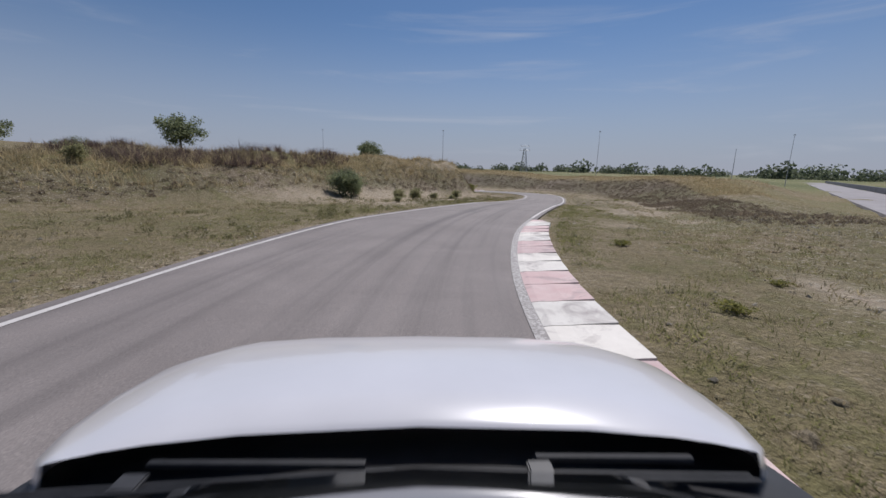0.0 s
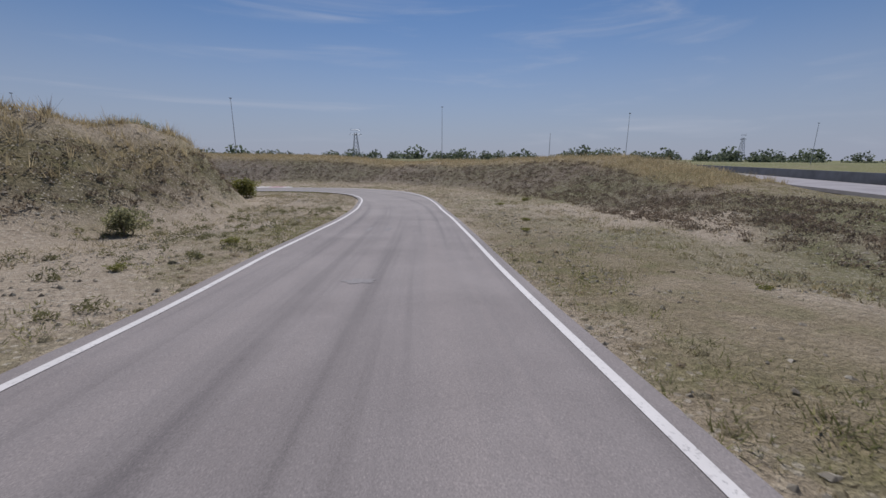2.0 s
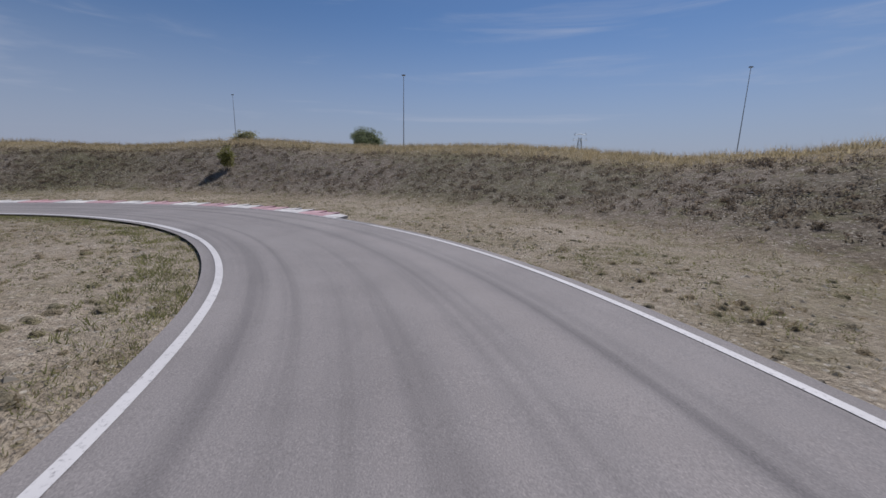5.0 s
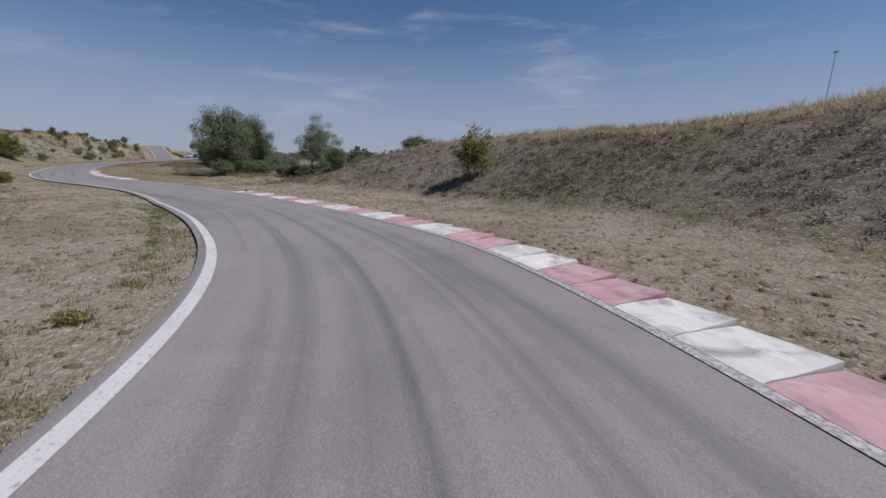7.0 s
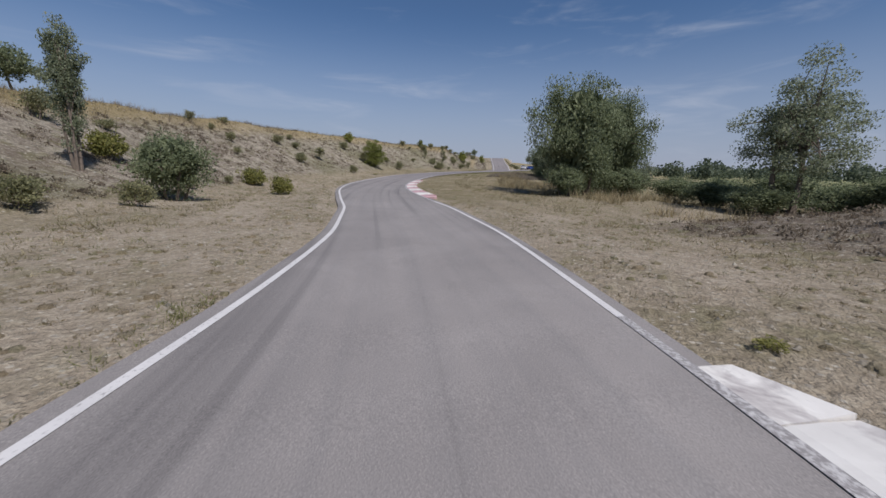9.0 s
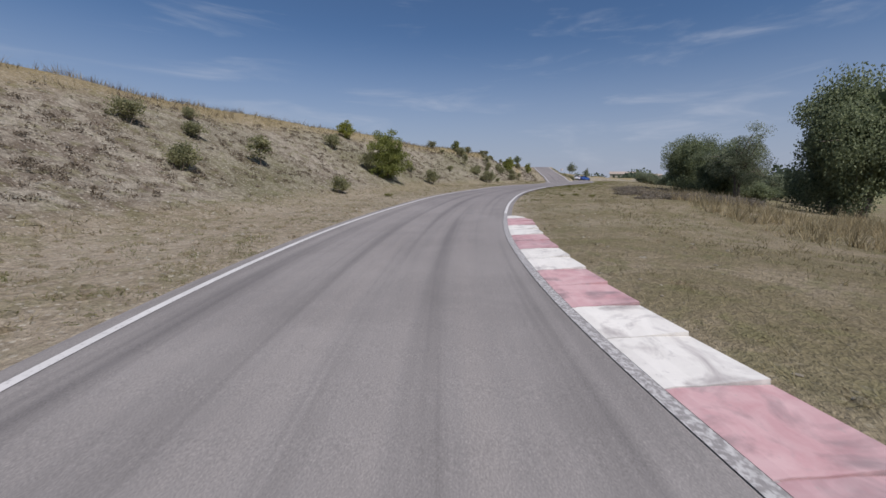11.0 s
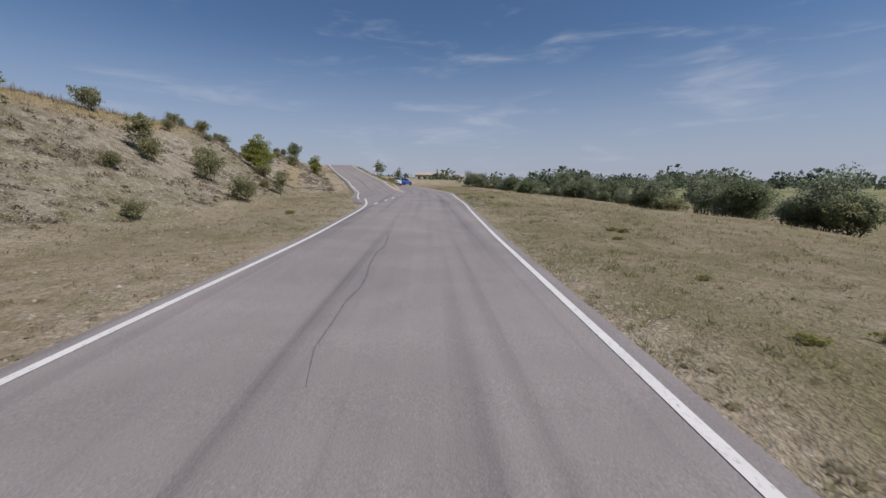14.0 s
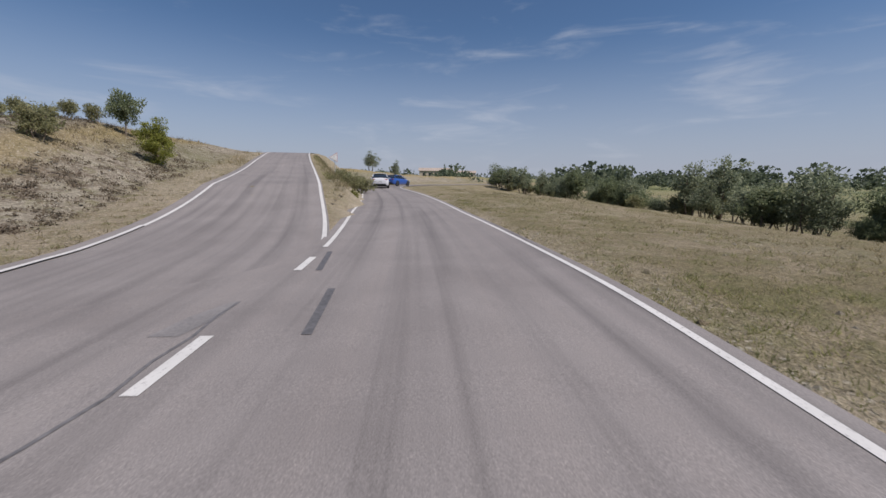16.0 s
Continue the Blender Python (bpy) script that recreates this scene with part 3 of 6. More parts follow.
def build_ground():
    xs, ys = steps(-215, 62, 0.9, 2600), steps(-34, 108, 0.9, 2600)
    gx, gy = np.meshgrid(xs, ys)
    z, cover, out = land(gx, gy)
    nx, ny = len(xs), len(ys)
    me = bpy.data.meshes.new("ground")
    i = np.arange(nx * ny).reshape(ny, nx)
    quads = np.stack([i[:-1, :-1], i[:-1, 1:], i[1:, 1:], i[1:, :-1]], -1).reshape(-1, 4)
    me.vertices.add(nx * ny)
    me.vertices.foreach_set("co", np.stack([gx.ravel(), gy.ravel(), z], 1).ravel())
    me.loops.add(quads.size)
    me.loops.foreach_set("vertex_index", quads.ravel())
    me.polygons.add(len(quads))
    me.polygons.foreach_set("loop_start", np.arange(0, quads.size, 4))
    me.polygons.foreach_set("loop_total", np.full(len(quads), 4))
    col = me.color_attributes.new("cover", "FLOAT_COLOR", "POINT")
    col.data.foreach_set("color", cover.ravel())
    fld = me.attributes.new("field", "FLOAT", "POINT")
    near, _, lat = road_frame(gx.ravel(), gy.ravel())
    wild = 0.5 + 0.5 * np.sin(gx.ravel() * 0.24 + 1.6 * np.sin(gy.ravel() * 0.31)) * np.sin(gy.ravel() * 0.4 + 0.8 * np.sin(gx.ravel() * 0.17))
    lush = 0.85 * wild * (lat < 0) * smooth01((LINE_T[near] - 10.2) / 1.5) * smooth01((out - 0.6) / 1.0)
    lush = np.maximum(lush, 0.6 * wild * (LINE_T[near] < 4.3) * smooth01((out - 0.6) / 1.0))
    fld.data.foreach_set("value", np.maximum(lush, smooth01((out - 34) / 30)).astype(np.float32))
    turf = me.attributes.new("turf", "FLOAT", "POINT")
    turf.data.foreach_set("value", turf_cover(gx.ravel(), gy.ravel(), near, lat, out).astype(np.float32))
    me.update(calc_edges=True)
    me.shade_smooth()
    me.materials.append(GROUND)
    tagged(new("ground", me), "dry scrubby ground with straw grass and stony earth", "ground", kind="structure")


build_ground()


# ---------------------------------------------------------------- road, lines, kerbs
def ribbon(name, t0, t1, lat_a, lat_b, up, mat, thick=0.0, step=1, cross=1):
    """A strip along the road from t0 to t1 between two offsets, which are functions of the line's index."""
    idx = [k for k in range(len(LINE)) if t0 <= LINE_T[k] <= t1][::step]
    verts, faces, uvs, s = [], [], [], 0.0
    for n_, k in enumerate(idx):
        if n_:
            s += math.dist(LINE[k][:2], LINE[idx[n_ - 1]][:2])
        a, b = lat_a(k), lat_b(k)
        for c in range(cross + 1):
            f = a + (b - a) * c / cross
            verts.append((LINE[k][0] + SIDE[k][0] * f, LINE[k][1] + SIDE[k][1] * f, LINE[k][2] + up))
            uvs.append((s, f))
    w = cross + 1
    for n_ in range(len(idx) - 1):
        for c in range(cross):
            faces.append((n_ * w + c, n_ * w + c + 1, (n_ + 1) * w + c + 1, (n_ + 1) * w + c))
    ob = mesh_ob(name, verts, faces, mat)
    uv = ob.data.uv_layers.new(name="UVMap")
    for lp in ob.data.loops:
        uv.data[lp.index].uv = uvs[lp.vertex_index]
    return ob


ROAD_END = 23.6
road = ribbon("road", -4, ROAD_END, lambda k: D_RIGHT[k] - 0.22, lambda k: D_LEFT[k] + 0.24, 0.0, ASPHALT, cross=6)
tagged(road, "grey worn asphalt track with dark tyre streaks", "road", kind="structure")
for nm, lo, hi, side in (("left", -4, 15.74, 1), ("right", -4, ROAD_END, -1), ("left_beyond", 16.49, ROAD_END, 1)):
    d = D_LEFT if side > 0 else D_RIGHT
    ln = ribbon("edge_line", lo, hi, lambda k: d[k] - 0.05, lambda k: d[k] + 0.05, 0.006, WHITE_LINE)
    tagged(ln, "worn white painted edge line on asphalt", "road line", kind="structure")


def branch_ribbon(name, k0, k1, a, b, up, mat):
    verts, faces, uvs = [], [], []
    for n_, k in enumerate(range(k0, min(k1, len(BRANCH)))):
        for f in (a, b):
            verts.append((BRANCH[k][0] + B_SIDE[k][0] * f, BRANCH[k][1] + B_SIDE[k][1] * f, BRANCH[k][2] + up))
            uvs.append((k * 0.5, f))
        if n_:
            faces.append((2 * n_ - 2, 2 * n_ - 1, 2 * n_ + 1, 2 * n_))
    ob = mesh_ob(name, verts, faces, mat)
    uv = ob.data.uv_layers.new(name="UVMap")
    for lp in ob.data.loops:
        uv.data[lp.index].uv = uvs[lp.vertex_index]
    return ob


tagged(branch_ribbon("road", 4, 199, -2.33, 2.6, -0.012, ASPHALT), "grey asphalt side road climbing to a crest", "road", kind="structure")
tagged(branch_ribbon("edge_line", 12, 47, 2.16, 2.27, 0.019, WHITE_LINE), "worn white painted edge line on asphalt", "road line", kind="structure")
tagged(branch_ribbon("edge_line", 46, 199, 2.16, 2.27, -0.006, WHITE_LINE), "worn white painted edge line on asphalt", "road line", kind="structure")
tagged(branch_ribbon("edge_line", 40, 199, -2.27, -2.16, -0.006, WHITE_LINE), "worn white painted edge line on asphalt", "road line", kind="structure")


for lo, hi, d in ((15.34, 15.44, 2.9), (15.55, 15.64, 2.62), (15.70, 15.84, 2.36), (15.93, 16.02, 2.1), (16.14, 16.25, 1.95), (16.36, 16.45, 1.86)):
    dash = ribbon("lane_dash", lo, hi, lambda k: d - 0.06, lambda k: d + 0.06, 0.007, WHITE_LINE)
    tagged(dash, "worn white painted dash on asphalt", "road line", group="dashes at the fork", kind="structure")
BLACKED = simple("blacked_out_paint", (0.10, 0.094, 0.096), 0.7, vary=0.3, scale=20)
for lo, hi, a, b in ((15.38, 15.43, -1.36, -1.24), (15.5, 15.58, -1.14, -0.87), (15.66, 15.74, -0.69, -0.41), (15.83, 15.9, -0.2, 0.05),
                     (16.02, 16.08, 0.4, 0.6), (16.23, 16.31, 1.04, 1.17), (16.4, 16.46, 1.5, 1.66)):
    ks = [k for k in range(len(LINE)) if lo - 0.05 <= LINE_T[k] <= hi + 0.05]
    k0, k1 = ks[0], ks[-1]
    dash = ribbon("blacked_dash", lo - 0.02, hi + 0.02, lambda k: a + (b - a) * (k - k0) / max(1, k1 - k0) - 0.05,
                  lambda k: a + (b - a) * (k - k0) / max(1, k1 - k0) + 0.05, 0.006, BLACKED)
    tagged(dash, "old lane dash painted over in black", "road line", group="blacked out dashes", kind="structure")


def line_length():
    d = np.linalg.norm(np.diff(LINE[:, :2], axis=0), axis=1)
    return np.concatenate([[0], np.cumsum(d)])


LEN = line_length()
KERB_WIDTH = 0.74


def kerb(t0, t1, first, pitch, red_paint, tooth=1.0):
    """A kerb of sloping painted concrete blocks, two of each colour, outside the right edge line."""
    body = new("kerb", None)
    tagged(body, "red and white painted concrete track kerb, scuffed", "kerb", group="track kerbs", kind="structure")
    s0, s1 = np.interp(t0, LINE_T, LEN), np.interp(t1, LINE_T, LEN)
    n_ = int((s1 - s0) / pitch)
    for q in range(n_):
        a, b = s1 - (n_ - q) * pitch + 0.008, s1 - (n_ - q - 1) * pitch - 0.008
        sect = []
        for s in (a, b):
            x, y, z = (np.interp(s, LEN, LINE[:, c]) for c in range(3))
            sx, sy = np.interp(s, LEN, SIDE[:, 0]), np.interp(s, LEN, SIDE[:, 1])
            d = np.interp(s, LEN, D_RIGHT) - 0.07
            end = min(1.0, (s - s0 + 0.15) / 1.6, (s1 - s + 0.15) / 1.6)
            w = KERB_WIDTH * (0.35 + 0.65 * end)
            top = 0.075 + (0.03 if s == a else -0.03) * tooth
            row = []
            for f, h in ((0, 0.012), (0.12, 0.028), (0.36, 0.036), (0.53 + (0.09 if s == a else -0.09) * tooth, 0.04 + 0.35 * (top - 0.04)), (1.0, top), (1.02, -0.12)):
                o = d - f * w
                row.append((x + sx * o, y + sy * o, z + h * (0.12 + 0.88 * end)))
            row.append((x + sx * d, y + sy * d, z - 0.12))
            sect.append(row)
        v = sect[0] + sect[1]
        m = len(sect[0])
        f = [(i, i + 1, m + i + 1, m + i) for i in range(m - 1)] + [(m - 1, 0, m, 2 * m - 1), tuple(range(m))[::-1], tuple(range(m, 2 * m))]
        red = ((n_ - 1 - q + first) // 2) % 2 == 1
        ob = mesh_ob("block", v, f, red_paint if red else KERB_WHITE)
        ob.parent = body
    return body


kerb(-1.2, 1.17, 3, 0.79, KERB_PINK, 0.3)
kerb(6.12, 9.2, 0, 0.73, KERB_RED)
kerb(10.5, 11.95, 1, 0.85, KERB_RED, 0.6)
# worn white band between asphalt and kerb
for lo, hi in ((-1.2, 1.25), (6.0, 9.3), (10.4, 12.0)):
    ease = lambda k: 0.05 * min(1.0, max(0.0, (hi - LINE_T[k]) / 0.4), max(0.0, (LINE_T[k] - lo) / 0.4))
    band = ribbon("edge_band", lo, hi, lambda k: D_RIGHT[k] - 0.05 - ease(k), lambda k: D_RIGHT[k] + 0.045 + 0.3 * ease(k), 0.009, WORN_BAND)
    tagged(band, "broad worn white band along the kerb", "road line", kind="structure")
band = ribbon("edge_band", 6.0, 8.3, lambda k: D_LEFT[k] - 0.05, lambda k: D_LEFT[k] + 0.05 + 0.06 * min(1.0, (LINE_T[k] - 5.95) / 0.3, (8.35 - LINE_T[k]) / 0.3), 0.009, WHITE_LINE)
tagged(band, "broad worn white band along the inside edge", "road line", kind="structure")


SEAM = simple("tar_seam", (0.125, 0.116, 0.116), 0.7, vary=0.35, scale=12)
for lo, hi, a, b, w in ((14.15, 14.7, 0.9, 0.97, 0.013), (15.4, 16.3, 2.86, 2.02, 0.018)):
    wander = lambda k: a + (b - a) * (LINE_T[k] - lo) / (hi - lo) + 0.05 * math.sin(LINE_T[k] * 31) + 0.035 * math.sin(LINE_T[k] * 73 + 1)
    seam = ribbon("tar_seam", lo, hi, lambda k: wander(k) - w * min(1, 6 * (LINE_T[k] - lo) + 0.1), lambda k: wander(k) + w * min(1, 6 * (LINE_T[k] - lo) + 0.1), 0.0045, SEAM)
    tagged(seam, "thin wavering dark seam in the asphalt", "seam", kind="structure")


def rubber_material():
    """Thin tyre rubber on the asphalt, broken up by its grain."""
    m, n, l, b = material("tyre_rubber_marks")
    p = position(n)
    f = noise_tex(n, l, 30.0, 5, 0.75, p)
    g = noise_tex(n, l, 2.5, 3, 0.5, p)
    c = ramp(n, l, f, [(0.35, (0.138, 0.126, 0.122)), (0.6, (0.20, 0.182, 0.175))])
    l.new(mixed(n, l, 1.0, c, ramp(n, l, g, [(0.3, (0.85, 0.85, 0.85)), (0.7, (1.2, 1.2, 1.2))]), "MULTIPLY"), b.inputs["Base Color"])
    b.inputs["Roughness"].default_value = 0.75
    return m


RUBBER_MARK = rubber_material()
for lo, hi, a, b, w in ((14.71, 14.78, 0.98, 1.05, 0.035), (15.08, 15.24, 0.60, 0.52, 0.045), (16.2, 16.29, 2.42, 2.12, 0.16), (3.08, 3.16, 1.1, 1.05, 0.10), (3.06, 3.17, 1.72, 1.66, 0.07),
                        (12.72, 12.82, 0.86, 1.02, 0.04)):
    mark = ribbon("tyre_mark", lo, hi, lambda k: a + (b - a) * (LINE_T[k] - lo) / (hi - lo) - w * math.sin(math.pi * min(1, max(0.06, (LINE_T[k] - lo) / (hi - lo)))) ** 0.5,
                  lambda k: a + (b - a) * (LINE_T[k] - lo) / (hi - lo) + w * math.sin(math.pi * min(1, max(0.06, (LINE_T[k] - lo) / (hi - lo)))) ** 0.5, 0.004, RUBBER_MARK)
    tagged(mark, "dark tyre mark rubbed into the asphalt", "tyre mark", group="tyre marks on the track", kind="structure")


def scuff(t, lat, length, width):
    """A small ragged dark scuff lying on the asphalt."""
    p, q = along(t, lat, 0.005), along(t + 0.05, lat, 0.005)
    ahead = (q - p).normalized()
    side = Vector((-ahead.y, ahead.x, 0))
    rim = []
    for k in range(18):
        a = k * math.pi / 9
        r = 1 + 0.22 * math.sin(5 * a + t * 40) + 0.15 * math.sin(9 * a + lat * 30)
        rim.append(p + ahead * (0.5 * length * r * math.cos(a)) + side * (0.5 * width * r * math.sin(a)))
    ob = mesh_ob("scuff", [p] + rim, [(0, 1 + k, 1 + (k + 1) % 18) for k in range(18)], RUBBER_MARK)
    tagged(ob, "short dark scuff on the grey asphalt", "tyre mark", group="scuffs on the track", kind="structure")


for t, lat, length, width in ((1.36, 1.33, 0.22, 0.34), (1.325, 1.26, 0.16, 0.3), (1.285, 1.08, 0.24, 0.38), (2.52, 0.95, 0.3, 0.5), (11.98, -0.2, 0.3, 0.3), (12.05, -0.12, 0.24, 0.26)):
    scuff(t, lat, length, width)


# ---------------------------------------------------------------- plants
BARK = simple("bark", (0.16, 0.125, 0.095), 0.9, vary=0.35, scale=14)
LEAF_OAK = leaf_material("leaves_mid_green", (0.135, 0.162, 0.088), (0.27, 0.302, 0.172), (0.335, 0.36, 0.222), thin=0.52)
LEAF_POPLAR = leaf_material("leaves_grey_green", (0.165, 0.192, 0.118), (0.32, 0.347, 0.228), (0.40, 0.415, 0.305), thin=0.56)
LEAF_PINE = leaf_material("pine_needles", (0.125, 0.145, 0.036), (0.275, 0.295, 0.082), (0.36, 0.365, 0.125))
LEAF_SHRUB = leaf_material("shrub_leaves", (0.185, 0.185, 0.098), (0.36, 0.352, 0.192), (0.46, 0.42, 0.255), thin=0.6)
LEAF_YOUNG = leaf_material("young_pine_needles", (0.165, 0.18, 0.042), (0.36, 0.372, 0.092), (0.47, 0.455, 0.15), thin=0.6)
LEAF_BROOM = leaf_material("broom_yellow_green", (0.14, 0.145, 0.045), (0.31, 0.30, 0.09), (0.41, 0.365, 0.14))
LEAF_FAR = leaf_material("far_leaves", (0.07, 0.09, 0.06), (0.155, 0.185, 0.12), (0.2, 0.22, 0.15))
STRAW = leaf_material("dry_grass_blades", (0.19, 0.158, 0.09), (0.385, 0.325, 0.195), (0.53, 0.46, 0.31), thin=0.6)
GREEN_GRASS = leaf_material("green_grass_blades", (0.185, 0.188, 0.078), (0.30, 0.292, 0.128), (0.40, 0.36, 0.19), thin=0.6)
SCRUB = leaf_material("grey_scrub", (0.14, 0.108, 0.08), (0.262, 0.21, 0.156), (0.38, 0.315, 0.237))
TALL_STRAW = leaf_material("tall_straw", (0.27, 0.214, 0.124), (0.44, 0.36, 0.222), (0.54, 0.455, 0.30), thin=0.6)
SCRUB_DARK = leaf_material("dark_scrub", (0.115, 0.086, 0.065), (0.205, 0.158, 0.12), (0.30, 0.24, 0.185))
SCRUB_SOFT = leaf_material("soft_grey_scrub", (0.19, 0.158, 0.128), (0.32, 0.272, 0.22), (0.41, 0.36, 0.295))
rng = np.random.default_rng(7)


def raw_mesh(name, verts, nper, mat):
    """A mesh of separate faces, each of nper corners, from an array of corners."""
    verts = np.ascontiguousarray(verts, dtype=np.float32).reshape(-1, 3)
    n_ = len(verts) // nper
    me = bpy.data.meshes.new(name)
    me.vertices.add(len(verts))
    me.vertices.foreach_set("co", verts.ravel())
    me.loops.add(len(verts))
    me.loops.foreach_set("vertex_index", np.arange(len(verts), dtype=np.int32))
    me.polygons.add(n_)
    me.polygons.foreach_set("loop_start", np.arange(0, len(verts), nper, dtype=np.int32))
    me.polygons.foreach_set("loop_total", np.full(n_, nper, dtype=np.int32))
    me.update(calc_edges=True)
    me.materials.append(mat)
    return me


def leaves(centres, size, aspect=0.55, droop=0.0):
    """Four-cornered leaves, each at a centre, turned at random."""
    n_ = len(centres)
    d = rng.normal(size=(n_, 3))
    d[:, 2] -= droop
    d /= np.linalg.norm(d, axis=1)[:, None]
    e = np.cross(d, rng.normal(size=(n_, 3)))
    e /= np.linalg.norm(e, axis=1)[:, None]
    s = size * rng.uniform(0.6, 1.3, n_)[:, None]
    a, b = d * s, e * s * aspect
    return np.stack([centres - a, centres + b * 0.9, centres + a, centres - b], 1)


def crown_points(n_clump, per, rx, rz, cz, clump, hollow=0.45, skew=0.0):
    """Leaf centres in many clumps through an uneven crown."""
    u = rng.normal(size=(n_clump, 3))
    u /= np.linalg.norm(u, axis=1)[:, None]
    r = hollow + (1 - hollow) * rng.random(n_clump) ** 0.5
    lump = 0.72 + 0.2 * np.sin(3 * np.arctan2(u[:, 1], u[:, 0]) + skew) + 0.17 * np.sin(5 * u[:, 2] + 2 * u[:, 0] + skew)
    c = u * (r * lump)[:, None] * np.array([rx, rx, rz])
    c[:, 2] += cz
    v = rng.normal(size=(n_clump * per, 3))
    v /= np.linalg.norm(v, axis=1)[:, None]
    size = np.repeat(clump * rng.uniform(1.3, 2.4, n_clump), per)
    p = np.repeat(c, per, axis=0) + v * (size * rng.random(n_clump * per) ** 0.42)[:, None] * np.array([1, 1, 0.75])
    return c, p


def limb(bm, p, q, ra, rb, seg=7):
    d = Vector(q) - Vector(p)
    rot = d.to_track_quat("Z", "Y").to_matrix().to_4x4()
    geo = bmesh.ops.create_cone(bm, cap_ends=True, segments=seg, radius1=ra, radius2=rb, depth=d.length)
    bmesh.ops.transform(bm, verts=geo["verts"], matrix=Matrix.Translation((Vector(p) + Vector(q)) / 2) @ rot)


def plant(name, height, rx, trunk_h, leaf, mat, n_clump, per, clump, skew, trunk_r=0.12, stems=1, droop=0.3, hollow=0.45, twigs=18, core=0):
    """A tree or bush with tapered trunk, limbs and a ragged crown; built at the origin."""
    root = new(name, None)
    rz = (height - trunk_h) / 2
    c, p = crown_points(n_clump, per, rx, rz, trunk_h + rz, clump, hollow, skew)
    p = p[p[:, 2] > 0.04]
    foliage = leaves(p, leaf, 0.55, droop)
    if core:                                            # outsized inner leaves, added to block light and darken the crown
        u = rng.normal(size=(core, 3))
        u *= (0.66 * rng.random(core) ** 0.4 / np.linalg.norm(u, axis=1))[:, None]
        inner = u * np.array([rx, rx, rz]) * 0.8 + np.array([0, 0, trunk_h + rz])
        foliage = np.concatenate([foliage, leaves(inner[inner[:, 2] > 0.1], leaf * 3.2, 0.7, droop)])
    crown = new("crown", raw_mesh("crown", foliage, 4, mat))
    crown.parent = root
    bm = bmesh.new()
    for k in range(stems):
        a = k * 2.4 + skew
        foot = Vector((0.25 * math.cos(a), 0.25 * math.sin(a), 0)) * (stems > 1) * min(1, rx / 2)
        mid = Vector((rx * 0.12 * math.cos(a + 1), rx * 0.12 * math.sin(a + 1), trunk_h + rz * 0.35))
        mid = mid + foot * 2
        limb(bm, foot + Vector((0, 0, -0.25)), mid, trunk_r, trunk_r * 0.55)
        top = mid + Vector((rx * 0.1 * math.sin(a), rx * 0.1 * math.cos(a), rz * 1.0))
        limb(bm, mid, top, trunk_r * 0.55, trunk_r * 0.2, 6)
        for j in range(twigs // stems):
            tip = Vector(c[(k * 31 + j * 7) % len(c)])
            f = 0.1 + 0.8 * ((j * 0.37) % 1)
            start = mid.lerp(top, f) if tip.z > mid.z else foot.lerp(mid, 0.6 + 0.4 * f)
            bend = start.lerp(tip, 0.5) + Vector((0, 0, 0.12 * rz))
            limb(bm, start, bend, trunk_r * 0.32, trunk_r * 0.2, 5)
            limb(bm, bend, tip, trunk_r * 0.2, trunk_r * 0.06, 4)
    part("trunk", bm, BARK, root)
    return root


def put(proto, x, y, sx=1.0, sz=None, turn=0.0, sink=0.05, label="", category="", group=""):
    z = land_z(x, y) - sink
    ob = copy_thing(proto, pose(x, y, z, 0, 0, turn) @ Matrix.Diagonal((sx, sx, sz or sx, 1)))
    return tagged(ob, label, category, group)


